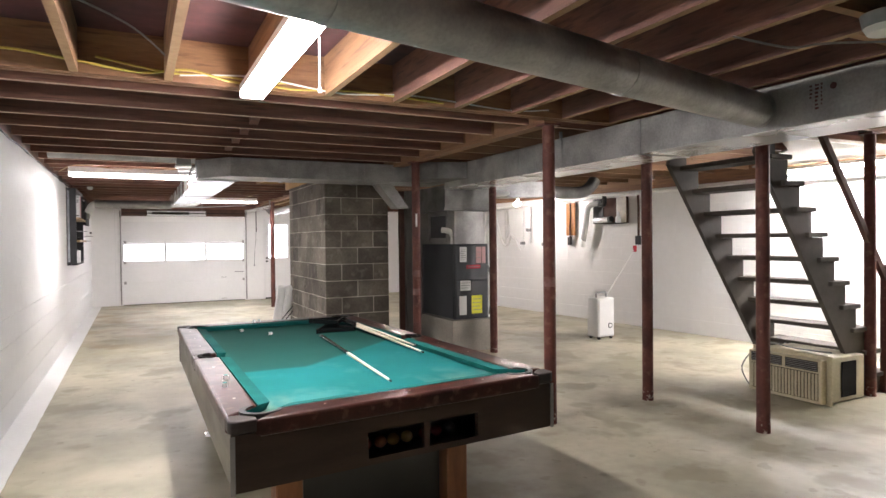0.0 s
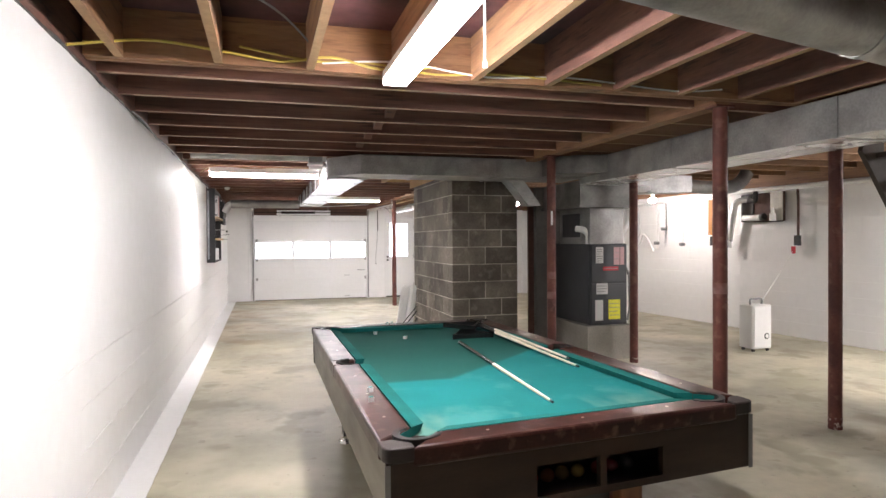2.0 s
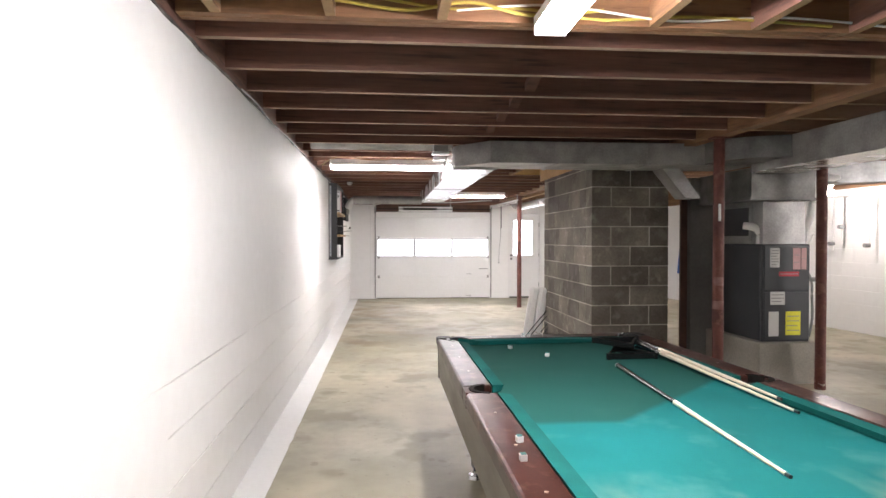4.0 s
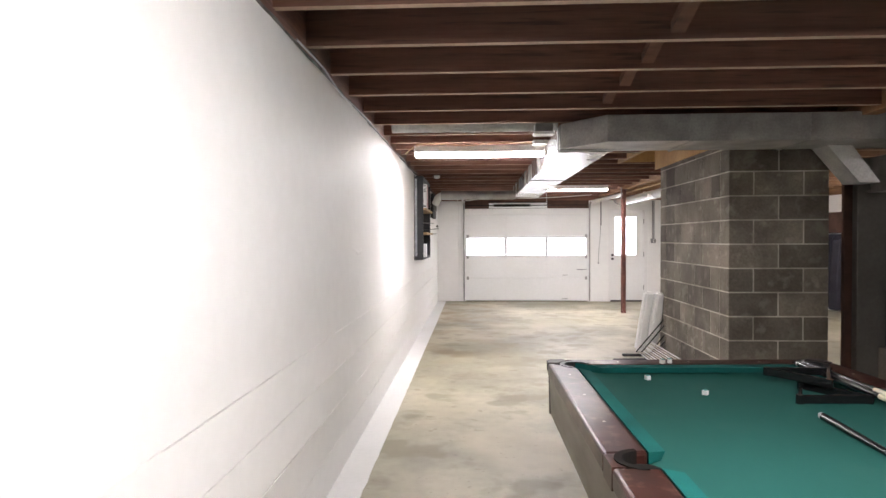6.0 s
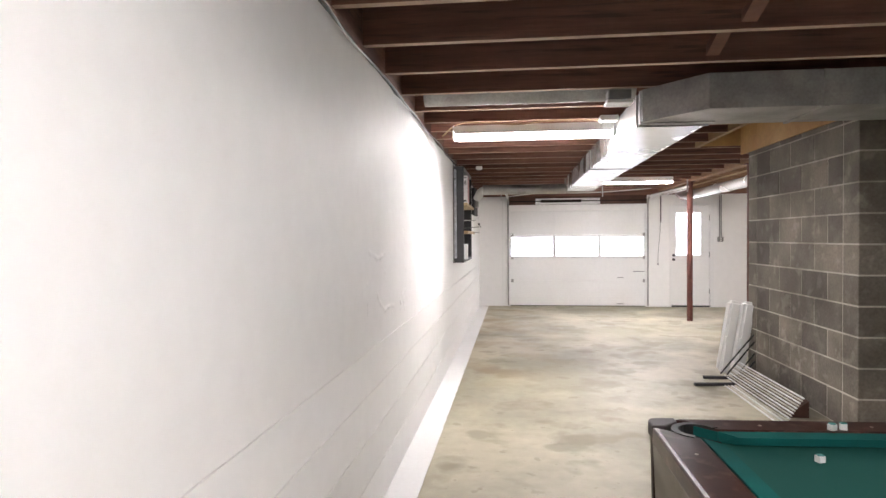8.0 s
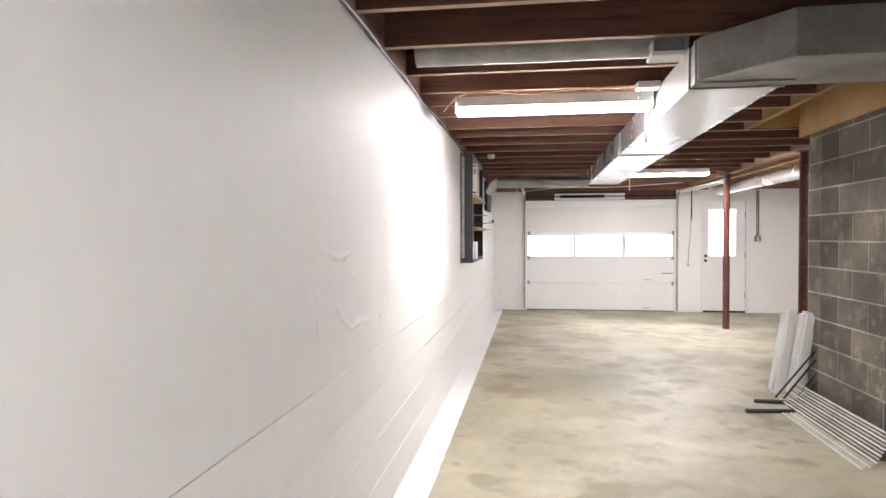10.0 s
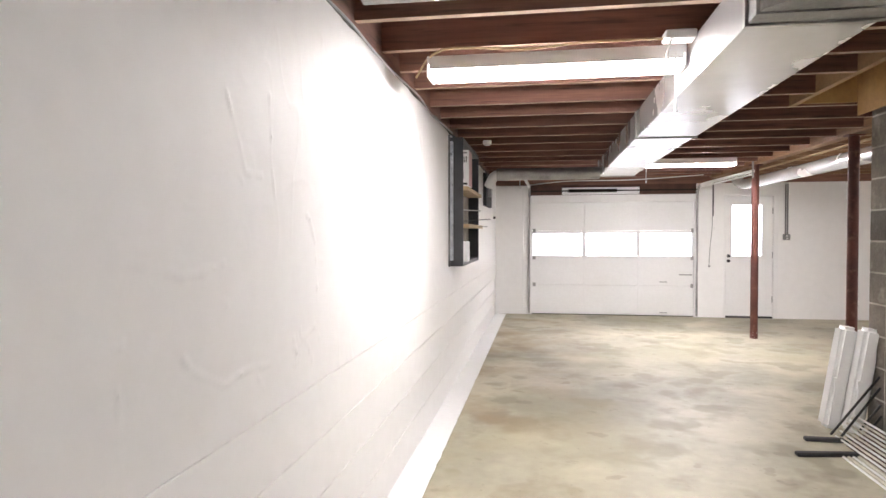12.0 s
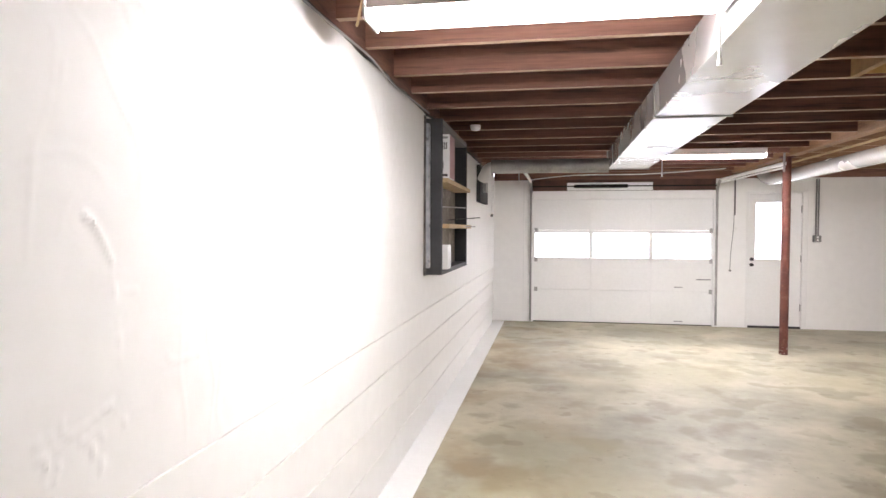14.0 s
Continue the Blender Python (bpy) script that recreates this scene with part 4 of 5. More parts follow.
cable("yellow_cable", [(WX + 0.02, 3.3, 2.2), (-0.5, 3.52, 2.31), (-0.2, 3.57, 2.30), (0.1, 3.59, 2.275), (0.35, 3.58, 2.31), (0.6, 3.59, 2.27), (0.9, 3.59, 2.30)], 0.007, YELLOWCABLE, "yellow electrical cable stapled along wooden header")
cable("yellow_cable", [(-0.1, 3.58, 2.33), (0.25, 3.6, 2.29), (0.55, 3.6, 2.30), (0.9, 3.6, 2.265), (1.3, 3.6, 2.29), (1.9, 3.6, 2.27)], 0.006, YELLOWCABLE, "yellow electrical cable stapled along wooden header")
cable("white_cable", [(0.3, 3.59, 2.28), (0.7, 3.58, 2.31), (1.2, 3.6, 2.27), (1.7, 3.6, 2.30), (2.4, 3.61, 2.27), (2.75, 3.61, 2.30)], 0.005, PVC, "pale electrical cable along wooden header")
cable("white_cable", [(-0.7, 8.2, 2.2), (-0.5, 7.85, 2.24), (-0.1, 7.8, 2.21), (0.2, 7.82, 2.235), (0.55, 7.8, 2.225)], 0.006, RAWWOOD, "pale cable running to ceiling light")
cable("white_cable", [(-0.3, 2.9, 2.44), (0.05, 3.2, 2.40), (0.25, 3.5, 2.33)], 0.005, GREYPLASTIC, "grey cable between joists")
cable("white_cable", [(2.35, 1.75, 2.22), (2.5, 1.6, 2.15), (2.75, 1.6, 2.2), (3.2, 1.5, 2.24)], 0.005, GREYPLASTIC, "loose grey cable below joists")
cable("white_cable", [(GX0, NY - 0.3, 2.13), (0.4, 14.8, 2.17), (1.3, 14.5, 2.15), (2.3, 14.4, 2.2)], 0.007, PVC, "white cable above garage door")
cable("wall_top_cable", [(WX + 0.03, 4.6, 2.185)] + [(WX + 0.025 + 0.008 * math.sin(k * 1.7), 4.6 + 0.45 * k, 2.18 + 0.012 * math.sin(k * 2.3)) for k in range(1, 13)], 0.005, GREYPLASTIC, "pale cable along the wall top")
# uneven dark sealant along the wall top
pts = [(WX - 0.004 + 0.012 * noise.noise(Vector((k * 0.7, 0, 4))), -0.5 + k * 0.12, WT + 0.006 + 0.012 * noise.noise(Vector((k * 0.55, 2, 0)))) for k in range(130)]
part("sealant_bead", tube(pts, 0.010, seg=8, sub=2), FOAM, kind="structure", label="uneven dark grey sealant bead along wall top")
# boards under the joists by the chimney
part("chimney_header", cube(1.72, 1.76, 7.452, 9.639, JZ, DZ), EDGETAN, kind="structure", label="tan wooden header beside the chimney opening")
part("plywood_board", cube(2.150, 2.164, 7.46, 9.6, 2.165, DZ), PLYTAN, label="orange tan plywood sheet standing above the chimney side", category="board", base=(2.157, 8.5, 2.165))
part("plywood_board", cube(1.77, 2.149, 9.60, 9.615, 2.26, DZ), PLYTAN, label="orange tan plywood sheet closing the gap by the chimney", category="board", base=(1.95, 9.6, 2.26))
for x, y in ((2.54, 1.45), (2.98, 1.62), (2.1, 0.9)):
    part("blocking", cube(x, x + 0.405, y, y + 0.045, JZ + 0.03, DZ - 0.01), WOODX, kind="structure", label="wooden blocking between joists")
for k, (x, y0, y1) in enumerate(((0.80, 4.44, 4.90), (0.80, 4.94, 5.39), (0.80, 5.43, 5.89), (0.80, 5.93, 6.39), (0.80, 8.70, 9.20), (0.80, 9.24, 9.64))):
    up, dn = DZ - 0.012, JZ + 0.03
    part("bridging", prism([(y0, dn), (y0, dn + 0.05), (y1, up), (y1, up - 0.05)], "x", x, x + 0.065), WOODX, kind="structure", label="diagonal wooden bridging strut between joists")
    part("bridging", prism([(y1, dn), (y1, dn + 0.05), (y0, up), (y0, up - 0.05)], "x", x + 0.07, x + 0.135), WOOD, kind="structure", label="diagonal wooden bridging strut between joists")
cable("beam_conduit", [(2.80, NY - 0.3, 2.19), (2.85, 13, 2.19), (2.88, 11, 2.19), (2.9, 9.9, 2.19)], 0.012, RAWWOOD, "thin pipe along the wooden beam")


def bulb(x, y, z, label):
    t = thing("bulb_lamp", (x, y, z), label, "ceiling light")
    for d in (-0.042, 0.042):
        bm = bmesh.new()
        bmesh.ops.create_uvsphere(bm, u_segments=16, v_segments=10, radius=0.034, matrix=Matrix.Translation((x, y + d, z)))
        part("bulb", bm, BULB, t, smooth=True)
    part("socket", rods(((x, y, z + 0.035), (x, y, z + 0.10), 0.03)), PVC, t, smooth=True)
    part("canopy", rods(((x, y, z + 0.10), (x, y, z + 0.13), 0.055)), PVC, t, smooth=True)
    part("mount", cube(x - 0.05, x + 0.05, y - 0.3, y + 0.3, z + 0.131, JZ + 0.02), WOOD, t)


bulb(4.87, 11.9, 2.09, "lit bare bulb in white holder under joists")
bulb(6.09, 9.13, 2.0, "lit bare bulb in white holder under joists")

# ---------- west wall niches ----------
wc = thing("wall_niche", (WX + 0.06, 10.7, 1.07), "black board framed wall niche with shelves, half full", "wall shelf")
NY0, NY1, NZ0, NZ1, NX = 10.05, 11.35, 1.07, 2.16, WX + 0.115
part("side_board", cube(WX + 0.002, NX, NY0, NY0 + 0.035, NZ0, NZ1), BLACKWOOD, wc)
part("side_board", cube(WX + 0.002, NX, NY1 - 0.035, NY1, NZ0, NZ1), BLACKWOOD, wc)
part("bottom_board", cube(WX + 0.002, NX, NY0 + 0.036, NY1 - 0.036, NZ0, NZ0 + 0.035), BLACKWOOD, wc)
part("top_board", cube(WX + 0.002, NX, NY0 + 0.036, NY1 - 0.036, NZ1 - 0.035, NZ1), GREYPLASTIC, wc)
part("back_board", cube(WX + 0.004, WX + 0.012, NY0 + 0.036, NY1 - 0.036, NZ0 + 0.036, NZ1 - 0.036), BLOCK, wc, "blotchy grey masonry back")
part("shelf", cube(WX + 0.014, NX + 0.035, NY0 + 0.04, NY1 - 0.04, 1.72, 1.75), RAWWOOD, wc, "rough tan wooden shelf")
part("shelf", cube(WX + 0.014, NX + 0.045, NY0 + 0.04, NY1 - 0.04, 1.40, 1.43), RAWWOOD, wc, "rough tan wooden shelf")
ins = [(NY0 - 0.002, NZ0 + 0.05 + k * 0.05) for k in range(21)]
outs = [(NY0 - 0.052 + 0.012 * noise.noise(Vector((k * 0.9, 1, 1))), NZ0 + 0.05 + k * 0.05) for k in range(21)]
part("plaster_edge", prism(ins + outs[::-1], "x", WX + 0.001, WX + 0.036), SMEAR, wc, "smeared pale plaster strip with dark gaps", bevel=0.004)
part("black_edge", cube(WX + 0.002, WX + 0.014, NY0 - 0.075, NY0 - 0.05, NZ0, NZ1 + 0.01), FOAM, wc)
part("rod", rods(((WX + 0.02, 10.3, 1.56), (WX + 0.22, 10.5, 1.555), 0.005), seg=8), GALV, wc, "thin steel rod")
part("rod", rods(((WX + 0.02, 10.9, 1.47), (WX + 0.25, 11.2, 1.495), 0.004), seg=8), BLACK, wc, "thin black rod")
part("rod", rods(((NX, 10.9, 1.415), (NX + 0.12, 11.0, 1.415), 0.004), seg=8), GALV, wc, "thin steel rod")
pk = thing("cardboard_box", (WX + 0.08, 10.22, 1.752), "white and red printed product box on wooden shelf", "box")
BX0, BX1, BY0 = WX + 0.045, WX + 0.158, 10.12
part("carton", cube(BX0, BX1, BY0, 10.34, 1.7515, 2.06), PAPERWHITE, pk, bevel=0.002)
part("red_side", cube(BX1 + 0.0005, BX1 + 0.002, BY0 + 0.004, 10.336, 1.755, 2.055), PINK, pk, "faded pink printed side")
for xa, xb, za, zb, m in ((0.012, 0.10, 2.03, 2.045, GREYINK), (0.05, 0.068, 1.955, 2.005, INK), (0.075, 0.082, 1.955, 2.005, INK), (0.088, 0.095, 1.955, 2.005, INK), (0.012, 0.10, 1.765, 1.782, INK), (0.03, 0.07, 1.82, 1.87, GREYINK), (0.012, 0.018, 1.80, 2.0, GREYINK)):
    part("print", cube(BX0 + xa, BX0 + xb, BY0 - 0.0015, BY0 - 0.0002, za, zb), m, pk)
for k in range(3):
    pb = part("paint_tray", cube(WX + 0.045, WX + 0.15, 10.12 + k * 0.05, 10.15 + k * 0.05, NZ0 + 0.036, NZ0 + 0.21), PVC, label="white plastic tray standing in wall niche", category="tray", group="trays in the niche", base=(WX + 0.06, 10.13 + k * 0.05, NZ0 + 0.036), bevel=0.008, seg=2)
wn2 = thing("wall_niche", (WX + 0.02, 13.4, 1.7), "small dark wall opening with wiring box", "wall opening")
# black slab on the wall stands in for the opening's dark inside
part("dark_board", cube(WX + 0.004, WX + 0.05, 13.0, 13.85, 1.72, 2.15), BLACKWOOD, wn2)
part("wire_box", cube(WX + 0.05, WX + 0.09, 13.25, 13.45, 1.85, 1.97), GALVDULL, wn2)
hk = thing("wall_hook", (WX + 0.02, 14.6, 1.7), "small black hook hanging on a cord on white wall", "hook")
part("cord", rods(((WX + 0.02, 14.7, 1.62), (WX + 0.02, 14.7, 2.1), 0.004), seg=6), PVC, hk)
part("hook", rods(((WX + 0.02, 14.7, 1.58), (WX + 0.03, 14.7, 1.62), 0.018)), BLACK, hk)
pp = thing("cord_knob", (-0.33, 13.6, 1.98), "white cord knob hanging from overhead track", "pull cord")
part("cord", rods(((-0.33, 13.6, 2.0), (-0.33, 13.6, 2.12), 0.005), seg=6), PVC, pp)
part("knob", rods(((-0.33, 13.6, 1.97), (-0.33, 13.6, 2.0), 0.018, 0.01)), PVC, pp)

# ---------- stairs ----------
st = thing("staircase", (5.3, 3.55, 0), "open wooden staircase in grey-brown paint without risers", "staircase")
RISE, RUN, NX0, NZ0S = 0.2027, 0.1487, 4.68, 2.011
outline = []
for k in range(10):
    zx, xx = NZ0S - 0.04 - RISE * k, NX0 - 0.02 + RUN * k
    outline += [(xx - RUN, zx), (xx, zx)]
outline += [(NX0 - 0.02 + RUN * 9, 0.0), (5.66, 0.0), (4.30, 2.02)]
for y in (3.1, 3.96):
    part("stringer", prism([(4.36, 2.2), (NX0 - 0.02 - RUN, 2.2)] + outline, "y", y, y + 0.04), STAIR, st)
for k in range(10):
    part("tread", cube(NX0 - 0.25 + RUN * k, NX0 + RUN * k, 3.07, 4.03, NZ0S - 0.038 - RISE * k, NZ0S - RISE * k), STAIR, st, bevel=0.005)
hr = part("handrail", prism([(5.0, 2.20), (5.93, 0.94), (5.93, 0.99 + 0.04), (5.04, 2.24)], "y", 3.05, 3.09), RUSTY, st, "brown sloping handrail")
part("newel", cube(5.90, 5.96, 3.04, 3.098, 0, 1.12), REDPOST, st, "red-brown newel post")
part("rail_brace", cube(5.90, 5.93, 3.02, 3.039, 0.8, 0.86), BLACK, st)

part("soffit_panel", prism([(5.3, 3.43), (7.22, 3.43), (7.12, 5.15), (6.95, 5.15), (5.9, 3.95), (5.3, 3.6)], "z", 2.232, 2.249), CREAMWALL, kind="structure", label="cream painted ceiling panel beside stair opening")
part("soffit_trim", cube(5.3, 7.22, 3.39, 3.429, 2.222, 2.249), SLAT, kind="structure", label="pale trim board at panel edge")

# ---------- window air conditioner ----------
ac = thing("air_conditioner", (5.25, 3.35, 0), "old cream window air conditioner standing on concrete under stairs", "air conditioner")
AX, AY0, AY1, AZ = 4.985, 3.01, 3.70, 0.40
part("casing", cube(AX + 0.09, AX + 0.56, AY0 + 0.02, AY1 - 0.02, 0.015, AZ - 0.02), CREAM, ac, bevel=0.008)
part("front_cover", cube(AX, AX + 0.07, AY0 + 0.03, AY1, 0.01, AZ - 0.03), CREAM, ac, bevel=0.012, seg=2)
part("flange", cube(AX + 0.071, AX + 0.089, AY0 - 0.01, AY1 + 0.01, 0.0, AZ), CREAM, ac, bevel=0.003)
for y0, y1 in ((AY0 + 0.06, AY0 + 0.34), (AY0 + 0.37, AY1 - 0.03)):
    g = part("vent_grille", cube(AX - 0.002, AX + 0.004, y0, y1, 0.275, 0.355), DARKGRILL, ac, "dark louvred air outlet")
    for k in range(5):
        part("louvre", cube(AX - 0.008, AX - 0.0022, y0 + 0.005, y1 - 0.005, 0.283 + k * 0.015, 0.287 + k * 0.015), GREYPLASTIC, g)
for k in range(21):
    y = AY0 + 0.06 + k * 0.029
    part("grille_bar", cube(AX - 0.008, AX + 0.002, y, y + 0.018, 0.045, 0.255), CREAM, ac)
part("grille_back", cube(AX - 0.001, AX + 0.003, AY0 + 0.055, AY1 - 0.03, 0.04, 0.26), DARKGRILL, ac)
part("side_grille", cube(AX + 0.24, AX + 0.44, AY0 + 0.014, AY0 + 0.019, 0.05, 0.34), BLACKMATT, ac, "black side grille")
part("top_strip", cube(AX + 0.14, AX + 0.2, AY0 + 0.1, AY1 - 0.05, AZ - 0.0195, AZ - 0.008), CREAM, ac)
cable("power_cord", [(5.30, 3.15, AZ - 0.01), (5.2, 3.3, AZ + 0.0), (5.25, 3.5, AZ - 0.008), (5.18, 3.62, AZ + 0.02), (5.1, 3.70, AZ - 0.02), (5.0, 3.78, 0.2), (5.05, 3.74, 0.03), (5.1, 3.73, 0.008)], 0.007, GREYPLASTIC, "coiled grey power cord on air conditioner")
wb = part("floor_board", cube(5.70, 6.35, 3.2, 3.9, 0.0, 0.03), STAIR, label="flat grey board on floor at stair foot", category="board", base=(6, 3.5, 0))

# ---------- dehumidifier ----------
dh = thing("dehumidifier", (5.82, 6.62, 0), "white portable dehumidifier on castors on concrete floor", "dehumidifier")
part("body", cube(5.64, 5.93, 6.50, 6.72, 0.035, 0.565), PVC, dh, bevel=0.02, seg=3, smooth=True)
part("front_panel", cube(5.66, 5.91, 6.488, 6.4995, 0.06, 0.55), PVC, dh, bevel=0.004)
part("water_window", rods(((5.84, 6.487, 0.19), (5.84, 6.481, 0.19), 0.036), seg=24), BLACK, dh, "round dark water gauge")
part("gauge_disc", rods(((5.84, 6.482, 0.19), (5.84, 6.478, 0.19), 0.024), seg=24), PVC, dh)
part("carry_handle", tube([(5.70, 6.6, 0.56), (5.70, 6.6, 0.62), (5.72, 6.6, 0.63), (5.85, 6.6, 0.63), (5.87, 6.6, 0.62), (5.87, 6.6, 0.56)], 0.012, seg=8), GREYPLASTIC, dh, "grey carrying handle")
for x in (5.68, 5.89):
    for y in (6.53, 6.69):
        part("castor", rods(((x - 0.012, y, 0.018), (x + 0.012, y, 0.018), 0.018)), BLACK, dh)
cable("power_cord", [(5.915, 6.70, 0.50), (6.10, 6.80, 0.62), (6.55, 7.02, 0.90), (6.99, 7.24, 1.19)], 0.0042, PVC, "white power cord pulled straight up to wall outlet")
plg = thing("plug_adapter", (7.02, 7.2, 1.2), "red plug and black outlet on brown cord by wall", "plug")
part("plug", cube(6.995, 7.035, 7.22, 7.27, 1.16, 1.26), REDLOGO, plg, bevel=0.006)
part("adapter", cube(7.0, 7.04, 7.13, 7.23, 1.27, 1.41), BLACK, plg, bevel=0.006)
part("cord", tube([(7.02, 7.17, 1.40), (7.01, 7.16, 1.6), (7.02, 7.17, 1.85), (7.02, 7.18, 2.04)], 0.017, seg=8), RUSTY, plg)

BXX, BYY = 6.18, 12.59

# ---------- east wall things ----------
ww = thing("window_well", (6.99, 7.8, 1.6), "dark framed basement window opening with duct pipes", "window opening")
part("rust_board", cube(6.99, 7.035, 7.40, 8.172, 1.615, 2.03), RUSTY, ww, "reddish-brown board")
# flat black board paints in the dark left part of the recess
part("dark_board", cube(6.975, 6.989, 7.93, 8.172, 1.618, 2.03), BLACKWOOD, ww)
part("sill", cube(6.97, 6.989, 7.395, 7.925, 1.605, 1.618), BLACKWOOD, ww)
part("pale_board", cube(6.975, 6.989, 7.40, 7.61, 1.622, 2.03), SLAT, ww, "pale dirty board")
part("dryer_pipe", rods(((6.92, 8.06, 1.675), (6.92, 7.72, 1.675), 0.045), seg=16), GALV, ww, smooth=True)
part("pipe_mouth", rods(((6.92, 7.719, 1.675), (6.92, 7.66, 1.685), 0.05), seg=16), BLACK, ww, smooth=True)
part("dryer_pipe", tube([(6.95, 7.98, 1.95), (6.91, 8.08, 1.945), (6.88, 8.17, 1.90), (6.875, 8.21, 1.80), (6.875, 8.26, 1.55), (6.875, 8.32, 1.30)], 0.045, seg=14), GALV, ww, "shiny galvanised pipe elbow", smooth=True)
part("pipe_foot", rods(((6.875, 8.32, 1.30), (6.875, 8.335, 1.24), 0.052), seg=14), GALV, ww, smooth=True)
part("dark_elbow", tube([(6.93, 7.97, 1.93), (6.92, 7.85, 1.92), (6.92, 7.83, 1.98), (6.92, 7.83, 2.06)], 0.035, seg=10), BLACK, ww, smooth=True)
part("cap", rods(((6.93, 7.52, 1.62), (6.93, 7.52, 1.72), 0.045, 0.04), ((6.93, 7.52, 1.72), (6.93, 7.52, 1.80), 0.022, 0.018)), PVC, ww, smooth=True)
mb = thing("meter_board", (6.95, 8.75, 1.45), "orange varnished board with cord on white wall", "board")
part("backboard", cube(6.915, 6.935, 8.585, 8.83, 1.43, 2.0), ORANGEWOOD, mb, bevel=0.003)
part("cord", tube([(6.90, 8.69, 1.99), (6.90, 8.68, 1.8), (6.90, 8.70, 1.6), (6.90, 8.70, 1.38)], 0.012, seg=8), RUSTY, mb)
part("plug", cube(6.885, 6.925, 8.67, 8.76, 1.26, 1.41), BLACK, mb, bevel=0.006)
pm = thing("water_pipes", (6.8, 10, 1.2), "white painted water pipes and valves on wall", "pipework")
for y, z0, z1 in ((9.75, 1.30, 2.0), (9.95, 1.2, 2.0), (9.25, 1.25, 2.0), (10.6, 1.28, 1.95)):
    part("riser", rods(((6.76, y, z0), (6.76, y, z1), 0.016), seg=10), PVC, pm, smooth=True)
part("loop", tube([(6.74, 11.0, 1.95), (6.74, 10.9, 1.75), (6.74, 10.75, 1.4), (6.74, 10.6, 1.25), (6.74, 10.45, 1.3), (6.74, 10.35, 1.45), (6.74, 10.2, 1.35), (6.74, 10.05, 1.15)], 0.019, seg=10), PVC, pm, smooth=True)
part("loop", tube([(6.74, 10.5, 1.95), (6.74, 10.45, 1.5), (6.74, 10.55, 1.4)], 0.014, seg=10), PVC, pm, smooth=True)
for y, z in ((9.75, 1.55), (9.95, 1.3), (9.25, 1.28)):
    part("valve", rods(((6.70, y, z), (6.78, y, z), 0.03)), GREYPLASTIC, pm)
gb = thing("bucket", (BXX, BYY, 0), "small yellow-green plastic bucket on floor", "bucket")
part("pail", rods(((BXX, BYY, 0), (BXX, BYY, 0.24), 0.09, 0.11), seg=20), YELLOW, gb, smooth=True)
part("rim", rods(((BXX, BYY, 0.235), (BXX, BYY, 0.25), 0.115), seg=20), PVC, gb, smooth=True)
tb = thing("hanging_coats", (6.42, 13.6, 0.06), "dark coats hanging below a brown board on white wall", "coats")
part("hook_board", cube(6.50, 6.53, 13.2, 14.2, 1.42, 1.80), RUSTY, tb, "brown hook board")
for k, (y, zb, mat, txt) in enumerate(((13.30, 0.06, BLACKCLOTH, "long dark coat"), (13.55, 0.08, BLACKCLOTH, "long dark coat"), (13.95, 0.62, BLUE, "blue jacket"))):
    bm = prism([(6.30, zb), (6.49, zb + 0.02), (6.50, 1.38), (6.44, 1.41), (6.36, 1.30)], "y", y - 0.11, y + 0.11)
    part("coat", bm, mat, tb, txt, bevel=0.02, seg=2)
# ---------- foam slabs, rods and slats by the chimney ----------
def slab(x, y, lean, h):
    bm = bmesh.new()
    box(bm, 0, 0.108, 0, 0.13, 0, h)
    bmesh.ops.bevel(bm, geom=bm.edges[:], offset=0.024, segments=3, affect="EDGES")
    bmesh.ops.transform(bm, verts=bm.verts[:], matrix=Matrix.Translation((x, y, 0.003)) @ Matrix.Rotation(radians(lean), 4, "Y"))
    lo = min(v.co.z for v in bm.verts)
    bmesh.ops.translate(bm, verts=bm.verts[:], vec=(0, 0, -lo))
    t = thing("foam_slab", (x + 0.3, y, 0), "white moulded foam slab leaning beside chimney on floor", "foam slab", "foam slabs by the chimney")
    part("slab_body", bm, PVC, t, smooth=True)
    part("notch", cube(x + 0.062, x + 0.085, y - 0.003, y + 0.02, 0.30, 0.36), PVC, t)


slab(1.888, 9.42, 9, 0.71)
slab(1.995, 9.34, 9, 0.71)
for k, (a, b) in enumerate((((1.50, 8.86, 0.02), (1.86, 8.90, 0.02)), ((1.665, 9.17, 0.02), (2.0, 9.16, 0.02)))):
    bm = rods()
    d = (Vector(b) - Vector(a)).normalized()
    n = d.cross(Vector((0, 0, 1)))
    q = [Vector(a) + n * 0.022, Vector(b) + n * 0.022, Vector(b) - n * 0.022, Vector(a) - n * 0.022]
    bm.free()
    part("angle_iron", prism([(v.x, v.y) for v in q], "z", 0.0, 0.026), BLACKWOOD, label="dark rusty steel bar lying on concrete floor", category="steel bar", base=a, bevel=0.006)
for k, (xa, ya, zb) in enumerate(((1.82, 9.16, 0.40), (1.87, 9.13, 0.33), (2.02, 9.24, 0.22), (2.06, 9.21, 0.15))):
    a, b = Vector((xa, ya, 0.05)), Vector((2.168, 9.30 - 0.01 * k, zb))
    part("twisted_rod", rods((a, b, 0.008), seg=6), BLACK, label="dark twisted steel rod leaning on chimney", category="steel rod", group="steel rods by the chimney", base=a)
